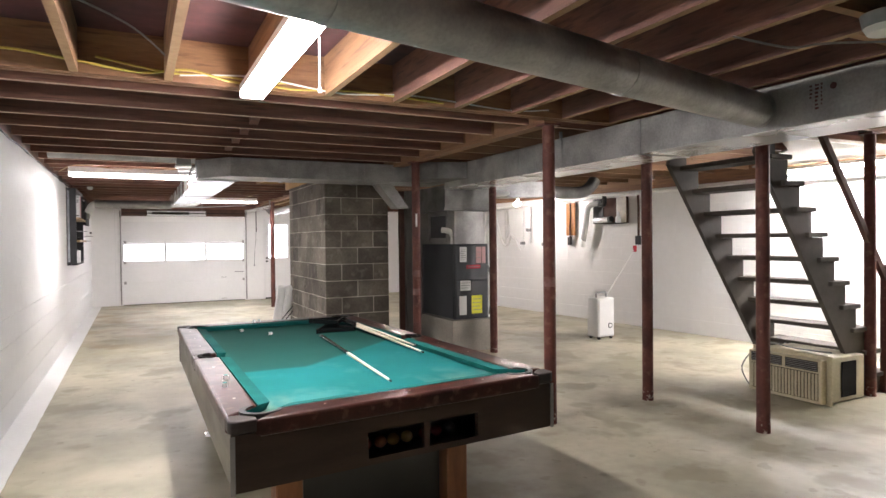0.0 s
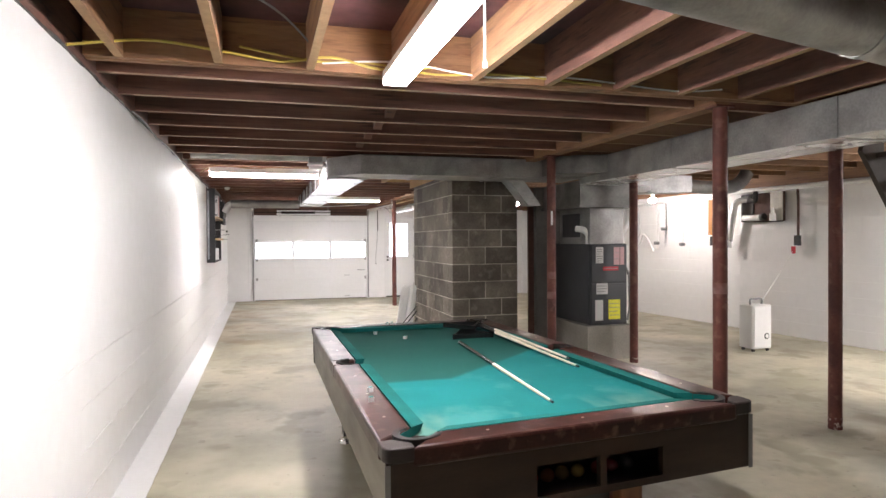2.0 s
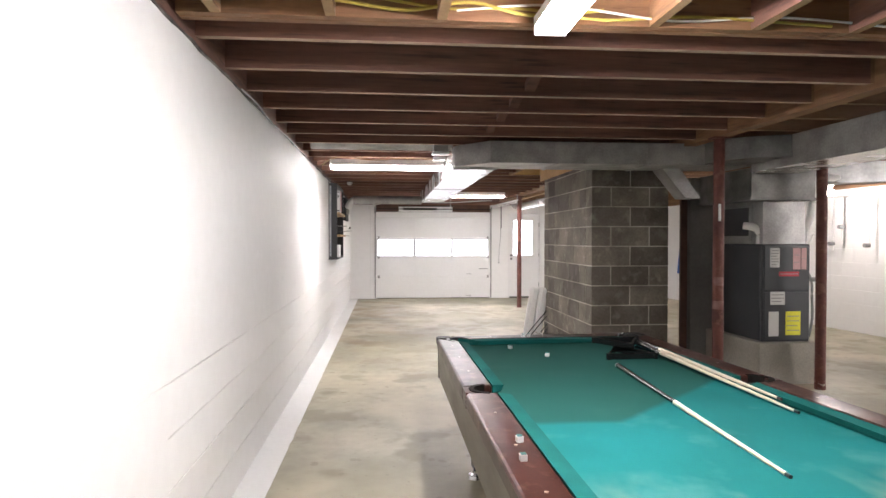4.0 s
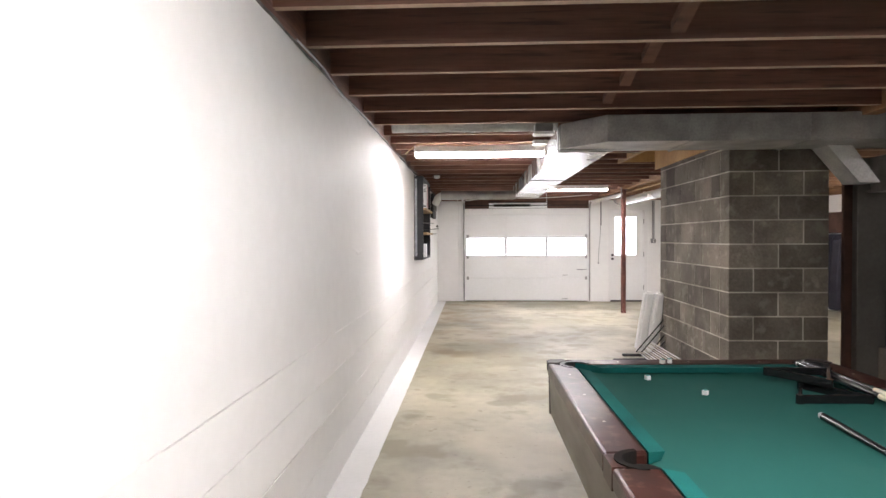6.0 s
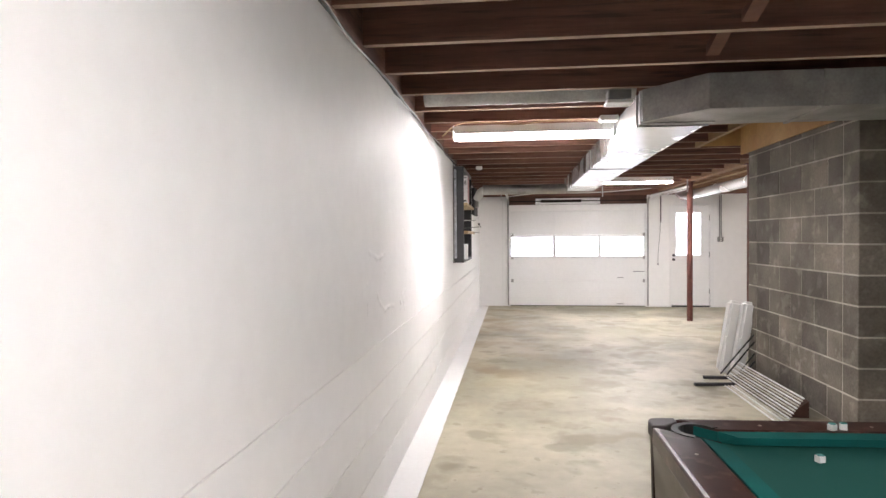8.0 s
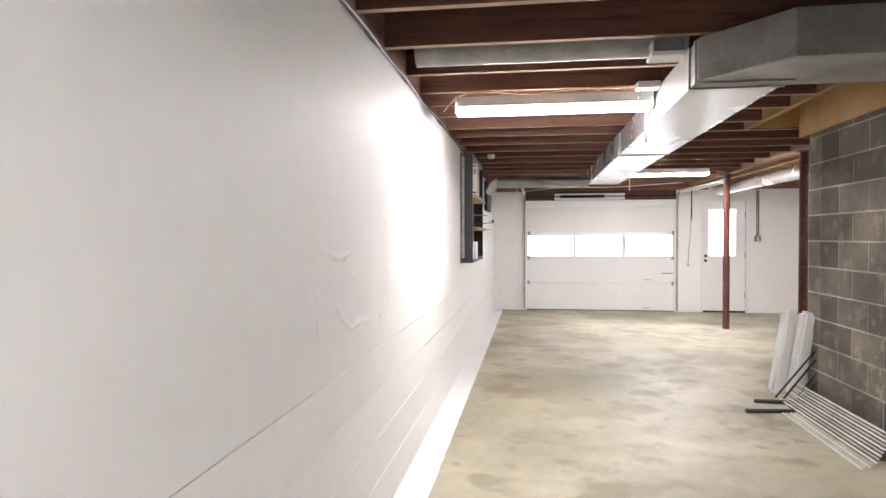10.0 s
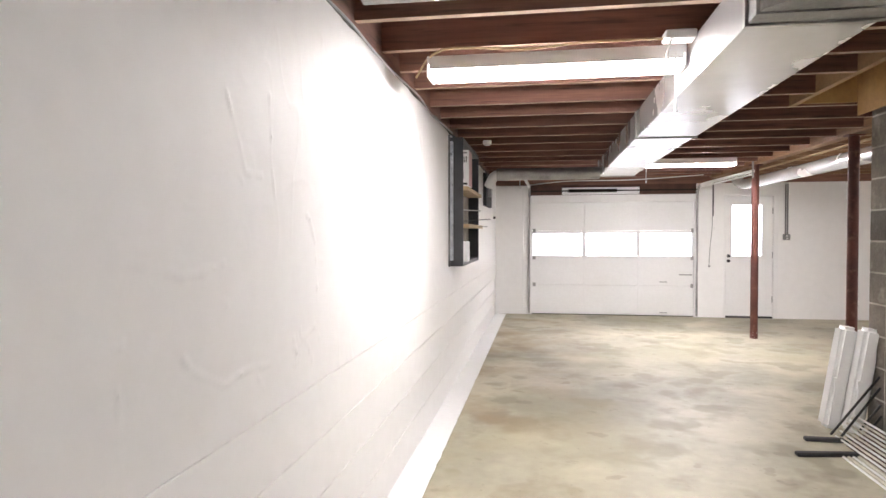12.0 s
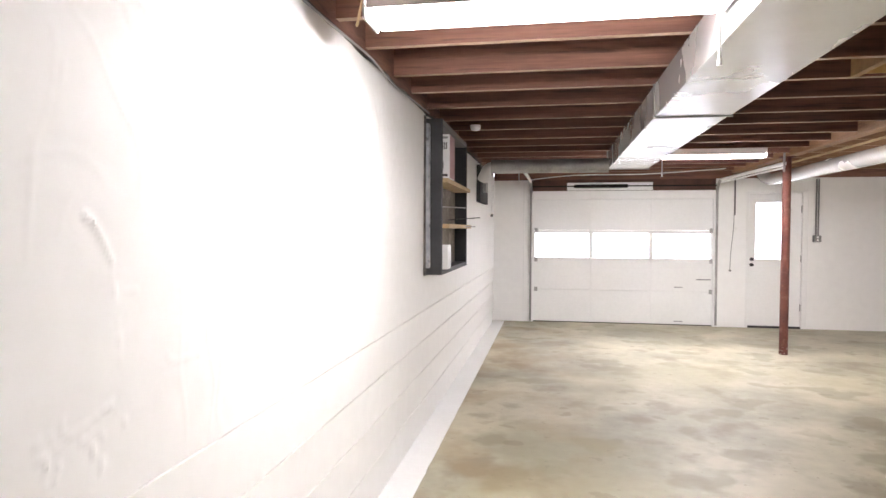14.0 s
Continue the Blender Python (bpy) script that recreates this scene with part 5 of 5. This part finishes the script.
for k in range(13):
    rise = max(0, k - 3)
    x0 = 1.76 + 0.030 * k if k < 4 else 1.853 + 0.019 * rise
    z = 0.0 + 0.0145 * rise
    far, near = 9.18 + 0.012 * k - (0.25 if k < 4 else 0), 7.74 + 0.016 * k
    w = 0.012
    c = [(x0, far), (x0 - 0.004, near), (x0 - 0.004 + w, near), (x0 + w, far)]
    part("metal_slat", prism(c, "z", z, z + 0.011), SLAT if k % 2 else PVC, label="long pale painted metal slat stacked by chimney", category="slat", group="slats by the chimney", base=(x0, far, z), bevel=0.002)
# added wedge carries the slats and darkens the gaps between them
part("stack_wedge", prism([(1.885, 0.0), (2.05, 0.0), (2.05, 0.125), (1.888, 0.010)], "y", 7.90, 9.1), RUSTY, label="added dark brown filler wedge under stacked pale slats", category="wedge", base=(2.0, 8, 0))

# ---------- pool table ----------
TX0, TX1, TY0, TY1, TZ = 0.365, 1.85, 2.36, 5.32, 0.70


def table_square(p):
    """The table stands a little askew of the walls and out of square."""
    u, v = (p.x - TX0) / (TX1 - TX0), (p.y - TY0) / (TY1 - TY0)
    near, far = Vector((0.367 + 1.588 * u, 2.333 + 0.147 * u)), Vector((0.358 + 1.467 * u, 5.352 + 0.06 * u))
    q = near.lerp(far, v)
    return Vector((q.x, q.y, p.z))


SKEW.append(table_square)
CZ = TZ - 0.04
pt = thing("pool_table", ((TX0 + TX1) / 2, (TY0 + TY1) / 2, 0), "large dark wood pool table with worn green cloth", "pool table")
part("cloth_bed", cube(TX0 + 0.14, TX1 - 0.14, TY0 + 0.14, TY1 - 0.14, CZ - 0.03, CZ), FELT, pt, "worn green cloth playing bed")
RW, CW, GAP = 0.135, 0.055, 0.075
XA, XB, YA, YB = TX0 + RW, TX1 - RW, TY0 + RW, TY1 - RW
YM = (TY0 + TY1) / 2
# wooden rails between the pockets
part("rail", prism([(TX0 + 0.09, TY0), (TX1 - 0.09, TY0), (XB - GAP, YA), (XA + GAP, YA)], "z", CZ - 0.03, TZ), RAIL, pt, bevel=0.012, seg=2)
part("rail", prism([(TX0 + 0.09, TY1), (TX1 - 0.09, TY1), (XB - GAP, YB), (XA + GAP, YB)], "z", CZ - 0.03, TZ), RAIL, pt, bevel=0.012, seg=2)
for xo, xi in ((TX0, XA), (TX1, XB)):
    for ya, yb, ga, gb2 in ((TY0 + 0.09, YM - 0.055, YA + GAP, YM - 0.065), (YM + 0.055, TY1 - 0.09, YM + 0.065, YB - GAP)):
        part("rail", prism([(xo, ya), (xo, yb), (xi, gb2), (xi, ga)], "z", CZ - 0.03, TZ), RAIL, pt, bevel=0.012, seg=2)
for x0, x1 in ((TX0, TX0 + 0.045), (TX1 - 0.045, TX1)):
    part("rail_bridge", cube(x0, x1, YM - 0.0545, YM + 0.0545, CZ - 0.03, TZ - 0.001), RAIL, pt)
# cushions


def cushion(p, q, n, ca=0.05, cb=0.05):
    """A cloth cushion from p to q, with its nose towards n."""
    p, q, n = Vector((*p, 0)), Vector((*q, 0)), Vector((*n, 0))
    d = (q - p).normalized()
    bm = bmesh.new()
    rows = []
    for e, s, c in ((p, 1, ca), (q, -1, cb)):
        rows.append([bm.verts.new(e + Vector((0, 0, TZ - 0.002))), bm.verts.new(e + n * CW + d * s * c + Vector((0, 0, TZ - 0.006))), bm.verts.new(e + n * (CW - 0.012) + d * s * c + Vector((0, 0, CZ + 0.006))), bm.verts.new(e + Vector((0, 0, CZ + 0.001)))])
    for i in range(4):
        j = (i + 1) % 4
        bm.faces.new((rows[0][i], rows[0][j], rows[1][j], rows[1][i]))
    bm.faces.new(rows[0][::-1]), bm.faces.new(rows[1])
    bmesh.ops.recalc_face_normals(bm, faces=bm.faces[:])
    part("cushion", bm, FELTWORN, pt, "green cloth covered cushion")


cushion((XA + GAP, YA + 0.002), (XB - GAP, YA + 0.002), (0, 1))
cushion((XA + GAP, YB - 0.002), (XB - GAP, YB - 0.002), (0, -1))
for xi, n in ((XA + 0.002, 1), (XB - 0.002, -1)):
    cushion((xi, YA + GAP), (xi, YM - 0.065), (n, 0), 0.05, 0.02)
    cushion((xi, YM + 0.065), (xi, YB - GAP), (n, 0), 0.02, 0.05)


def ring(cx, cy, r0, r1, a0, a1, z0, z1, n=14):
    out = [(cx + r1 * math.cos(a0 + (a1 - a0) * k / n), cy + r1 * math.sin(a0 + (a1 - a0) * k / n)) for k in range(n + 1)]
    out += [(cx + r0 * math.cos(a1 + (a0 - a1) * k / n), cy + r0 * math.sin(a1 + (a0 - a1) * k / n)) for k in range(n + 1)]
    return prism(out, "z", z0, z1)


pi = math.pi
for cx, cy, mid, span in ((XA + 0.005, YA + 0.005, 1.25 * pi, 1.25), (XB - 0.005, YA + 0.005, 1.75 * pi, 1.25), (XA + 0.005, YB - 0.005, 0.75 * pi, 1.25), (XB - 0.005, YB - 0.005, 0.25 * pi, 1.25), (XA - 0.03, YM, pi, 0.95), (XB + 0.03, YM, 0, 0.95)):
    corner = span > 1
    po = part("pocket", ring(cx, cy, 0.062, 0.085, mid - span * pi / 2, mid + span * pi / 2, TZ - 0.05, TZ + 0.003), BLACKMATT if not corner else BLACK, pt, "dark leather pocket rim")
    # flat black disc over the cloth paints in the pocket's dark hole
    part("liner", rods(((cx, cy, CZ + 0.002), (cx, cy, CZ + 0.004), 0.078 if corner else 0.064), seg=24), BLACKMATT, po)
for cx, cy, sx, sy in ((TX0, TY0, 1, 1), (TX1, TY0, -1, 1), (TX0, TY1, 1, -1), (TX1, TY1, -1, -1)):
    o = [(cx + sx * a, cy + sy * b) for a, b in ((0.0, 0.10), (0.0, 0.03), (0.01, 0.01), (0.03, 0.0), (0.10, 0.0), (0.10, 0.045), (0.045, 0.10))]
    part("corner_cap", prism(o, "z", TZ - 0.048, TZ + 0.002), CORNER, pt, "scuffed dark plastic corner cap", bevel=0.006, seg=2)
# sights
for k in (1, 2, 3):
    for y in (TY0 + 0.075, TY1 - 0.075):
        part("rail_sight", rods(((TX0 + k * (TX1 - TX0) / 4, y, TZ + 0.0002), (TX0 + k * (TX1 - TX0) / 4, y, TZ + 0.0012), 0.006), seg=10), SLAT, pt)
for k in (1, 2, 3, 5, 6, 7):
    for x in (TX0 + 0.07, TX1 - 0.07):
        y = TY0 + k * (TY1 - TY0) / 8
        part("rail_sight", rods(((x, y, TZ + 0.0002), (x, y, TZ + 0.0012), 0.006), seg=10), SLAT, pt)
# body: aprons lean inward to the bottom
AB = TZ - 0.275
A0, A1, B0, B1 = TX0 + 0.012, TX1 - 0.012, TY0 + 0.02, TY1 - 0.02
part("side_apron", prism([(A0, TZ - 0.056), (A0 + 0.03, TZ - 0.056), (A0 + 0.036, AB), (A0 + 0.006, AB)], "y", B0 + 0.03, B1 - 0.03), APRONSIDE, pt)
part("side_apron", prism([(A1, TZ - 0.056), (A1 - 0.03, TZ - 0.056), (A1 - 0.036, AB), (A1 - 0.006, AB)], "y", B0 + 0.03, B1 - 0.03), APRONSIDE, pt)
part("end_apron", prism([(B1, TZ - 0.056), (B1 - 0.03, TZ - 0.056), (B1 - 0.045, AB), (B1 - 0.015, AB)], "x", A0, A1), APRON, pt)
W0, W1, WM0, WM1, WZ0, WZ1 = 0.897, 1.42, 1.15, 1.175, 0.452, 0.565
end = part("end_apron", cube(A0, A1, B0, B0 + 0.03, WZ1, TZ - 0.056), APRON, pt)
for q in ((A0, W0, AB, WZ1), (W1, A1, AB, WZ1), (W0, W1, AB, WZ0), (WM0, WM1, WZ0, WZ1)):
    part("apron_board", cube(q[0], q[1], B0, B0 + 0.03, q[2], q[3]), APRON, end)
for x in (A0, A1):
    part("apron_trim", cube(x - 0.006, x + 0.012, B0 - 0.005, B0 - 0.001, AB - 0.005, TZ - 0.057), GREYPLASTIC, pt)
part("ball_tray", cube(W0 - 0.25, W1 + 0.30, B0 + 0.031, B0 + 0.20, WZ0 - 0.02, WZ0 - 0.002), BLACK, pt)
part("tray_back", cube(W0 - 0.25, W1 + 0.30, B0 + 0.16, B0 + 0.18, WZ0, WZ1), BLACK, pt)
part("underbody", cube(A0 + 0.06, A1 - 0.06, B0 + 0.21, B1 - 0.06, AB - 0.01, CZ - 0.032), BLACK, pt)
for x in (0.63, 1.43):
    for y in (TY0 + 0.30, TY1 - 0.55):
        lg = part("leg", cube(x - 0.055, x + 0.055, y - 0.06, y + 0.06, 0.03, AB - 0.011), LEGWOOD, pt, "orange-brown wooden table leg", bevel=0.006)
        part("leveller", rods(((x, y, 0), (x, y, 0.03), 0.045, 0.03)), CHROME, lg)
part("pedestal_panel", cube(0.70, 1.36, TY0 + 0.30, TY0 + 0.33, 0.06, AB - 0.011), BLACK, pt)
part("side_leg", cube(TX0 + 0.15, TX0 + 0.24, 4.56, 4.66, 0.05, AB), BLACK, pt)
part("foot", rods(((TX0 + 0.17, 4.60, 0), (TX0 + 0.17, 4.60, 0.018), 0.05, 0.045), ((TX0 + 0.17, 4.60, 0.018), (TX0 + 0.17, 4.60, 0.05), 0.02)), CHROME, pt, smooth=True)


# dark facings where the rails end at the corner pockets
for xs, ys in ((1, 1), (-1, 1), (1, -1), (-1, -1)):
    X, Y, xa, ya = (TX0 if xs > 0 else TX1), (TY0 if ys > 0 else TY1), (XA if xs > 0 else XB), (YA if ys > 0 else YB)
    for p, q in (((X + xs * 0.13, Y + ys * 0.06), (xa + xs * GAP, ya)), ((X + xs * 0.06, Y + ys * 0.13), (xa, ya + ys * GAP))):
        d = Vector((q[0] - p[0], q[1] - p[1])).normalized()
        n = Vector((-d.y, d.x)) * 0.003
        if n.dot(Vector((X - p[0], Y - p[1]))) < 0:
            n = -n
        part("pocket_facing", prism([(p[0], p[1]), (q[0], q[1]), (q[0] + n.x, q[1] + n.y), (p[0] + n.x, p[1] + n.y)], "z", CZ + 0.002, TZ - 0.004), FELTWORN, pt, "dark green rubber pocket facing")


def ball(x, mat, colour):
    bm = bmesh.new()
    bmesh.ops.create_uvsphere(bm, u_segments=20, v_segments=12, radius=0.028, matrix=Matrix.Translation((x, B0 + 0.11, WZ0 + 0.0265)))
    part("pool_ball", bm, mat, label=colour + " pool ball resting in the table's return tray", category="pool ball", group="pool balls in the tray", smooth=True, base=table_square(Vector((x, B0 + 0.11, WZ0))))


for x, mat, colour in ((0.925, BALLRED, "red"), (0.99, BALLORANGE, "orange"), (1.05, BALLYELLOW, "yellow"), (1.115, BALLYELLOW, "dimmed yellow"), (1.20, BALLRED, "red"), (1.262, BALLRED, "dark red"), (1.33, BLACK, "black")):
    ball(x, mat, colour)
SKEW.clear()


def cue(butt, tip, black_to, label):
    b, t = Vector(butt), Vector(tip)
    th = thing("pool_cue", b, label, "pool cue", "pool cues on the table")
    f = lambda a: b.lerp(t, a)
    g = lambda a: 0.0145 - 0.0085 * a
    part("handle", rods((f(0.01), f(black_to), g(0), g(black_to)), seg=12), BLACKGLOSS, th, "glossy black butt", smooth=True)
    part("shaft", rods((f(black_to), f(0.985), g(black_to), g(0.985)), seg=12), CUEPALE, th, "pale maple shaft", smooth=True)
    part("butt_cap", rods((f(0), f(0.01), g(0) * 0.9, g(0)), seg=12), GREYPLASTIC, th)
    part("ferrule", rods((f(0.985), f(1), g(1), g(1)), seg=12), BLACK, th)


cue((1.285, 4.42, CZ + 0.015), (1.21, 2.84, CZ + 0.006), 0.48, "two-tone pool cue lying on green cloth")
cue((1.605, 5.22, TZ + 0.012), (1.672, 3.46, CZ + 0.012), 0.34, "black and pale pool cue resting on cushion")
cue((1.64, 5.24, TZ + 0.014), (1.677, 3.58, CZ + 0.034), 0.33, "black and pale pool cue resting beside another")


def rack(cx, cy, turn, z):
    th = thing("ball_rack", (cx, cy, z), "black plastic triangular ball rack lying on green cloth", "ball rack", "ball racks on the table")
    pts = [(0.165 * math.cos(a), 0.165 * math.sin(a)) for a in (radians(turn + 90), radians(turn + 210), radians(turn + 330))]
    P = [Vector((cx + a, cy + b, z)) for a, b in pts]
    for i in range(3):
        a, b = P[i], P[(i + 1) % 3]
        d = (b - a).normalized()
        n = d.cross(Vector((0, 0, 1))) * 0.008
        q = [a + n, b + n, b - n, a - n]
        part("rack_side", prism([(v.x, v.y) for v in q], "z", z, z + 0.036), BLACKGLOSS, th, bevel=0.003)
        part("rack_corner", rods((a, a + Vector((0, 0, 0.037)), 0.016), seg=12), BLACKGLOSS, th, smooth=True)


rack(1.46, 4.73, 2, CZ + 0.001)
rack(1.50, 4.93, 62, CZ + 0.039)


def chalk(x, y, z, turn):
    bm = bmesh.new()
    box(bm, -0.011, 0.011, -0.011, 0.011, 0, 0.02)
    t = thing("chalk_cube", (x, y, z), "small white and blue-green cube of cue chalk", "chalk", "chalk cubes on the table")
    bmesh.ops.transform(bm, verts=bm.verts[:], matrix=Matrix.Translation((x, y, z)) @ Matrix.Rotation(radians(turn), 4, "Z"))
    part("paper", bm, PAPERWHITE, t, bevel=0.001)
    bm = cube(x - 0.0085, x + 0.0085, y - 0.0085, y + 0.0085, z + 0.0201, z + 0.023)
    part("chalk_face", bm, CHALK, t)


for x, y, z, a in ((0.815, 5.06, CZ, 20), (0.985, 4.775, CZ, 50), (0.455, 3.12, TZ, 10), (0.945, 5.26, TZ, 30), (0.985, 5.27, TZ, 70), (0.43, 2.95, TZ, 0)):
    chalk(x, y, z + 0.001, a)

# ---------- masonry pieces ----------
MESHES = {}


def piece(name, key, size, at, mat, parent, bev=0.004):
    """A block of the given size that shares its mesh with its like."""
    me = MESHES.get(key)
    if me is None:
        bm = bmesh.new()
        h = [v / 2 for v in size]
        box(bm, -h[0], h[0], -h[1], h[1], -h[2], h[2])
        bmesh.ops.bevel(bm, geom=bm.edges[:], offset=bev, segments=1, affect="EDGES")
        me = bpy.data.meshes.new(name)
        bm.to_mesh(me)
        bm.free()
        me.materials.append(mat)
        MESHES[key] = me
    ob = new(name, me)
    ob.parent = parent
    ob.location = Vector(at) - ORIGIN[parent]
    return ob


J = 0.011
TOPZ = JZ - 0.075
for row in range(11):
    z0 = 0.0 if row == 0 else C0 + CH * row
    z1 = min(C0 + CH * (row + 1), TOPZ)
    if z1 - z0 < 0.03:
        continue
    h = z1 - z0 - J
    zc = (z0 + z1) / 2
    odd = row % 2 == 0
    xs = [CX0 - J / 2, CX0 + 0.21, CX1 - 0.21, CX1 + J / 2] if odd else [CX0 - J / 2, (CX0 + CX1) / 2, CX1 + J / 2]
    for a, b in zip(xs, xs[1:]):
        key = ("s", round(b - a, 3), round(h, 3))
        for yc in (CY0 + 0.1, CY1 - 0.1):
            piece("block", key, (b - a - J, 0.2, h), ((a + b) / 2, yc, zc), BLOCK, ch)
    step = 0.419
    y = CY0 + 0.205
    ys = [y]
    first = 0.215 if odd else 0.0
    if first:
        y += first
        ys.append(y)
    while y + step < CY1 - 0.3:
        y += step
        ys.append(y)
    ys.append(CY1 - 0.205)
    for a, b in zip(ys, ys[1:]):
        key = ("w", round(b - a, 3), round(h, 3))
        for xc in (CX0 + 0.1, CX1 - 0.1):
            piece("block", key, (0.2, b - a - J, h), (xc, (a + b) / 2, zc), BLOCK, ch)

ww_par = bpy.data.objects["wall_west"]
bm = bmesh.new()
box(bm, -0.02, 0.02, -0.2075, 0.2075, -0.1007, 0.1007)
bmesh.ops.bevel(bm, geom=[e for e in bm.edges if abs(e.verts[0].co.y - e.verts[1].co.y) > 0.1], offset=0.0012, segments=1, affect="EDGES")
MESHES[("ww",)] = bpy.data.meshes.new("block")
bm.to_mesh(MESHES[("ww",)])
bm.free()
MESHES[("ww",)].materials.append(WHITEWALL)
CHW = 0.205
part("lower_plaster", cube(WX - 0.01, WX + 0.0045, SY, 3.5, 0.006, 0.829), WHITEWALL, kind="structure", label="smooth white painted plaster low on the wall")
for row in range(4):
    for k in range(10, 40):
        y = -0.9 + 0.415 * k + (0.2075 if row % 2 else 0)
        if y + 0.2 < NY:
            piece("block", ("ww",), (0.04, 0.4150, CHW - 0.0045), (WX - 0.0175, y, 0.006 + CHW * (row + 0.5)), WHITEWALL, ww_par)
we_par = bpy.data.objects["wall_east"]
dirn = (Vector((6.60, NY, 0)) - Vector((8.13, SY, 0))).normalized()
nrm = Vector((-dirn.y, dirn.x, 0))
for row in range(10):
    for k in range(22):
        s = 6.6 + 0.42 * k + (0.21 if row % 2 else 0)
        p = Vector((8.13, SY, 0)) + dirn * s + nrm * 0.152
        o = piece("block", ("we",), (0.012, 0.4195, CHW - 0.0025), (p.x, p.y, CHW * (row + 0.5)), WHITEWALL, we_par, bev=0.0015)
        o.rotation_euler = (0, 0, math.atan2(-dirn.x, dirn.y))
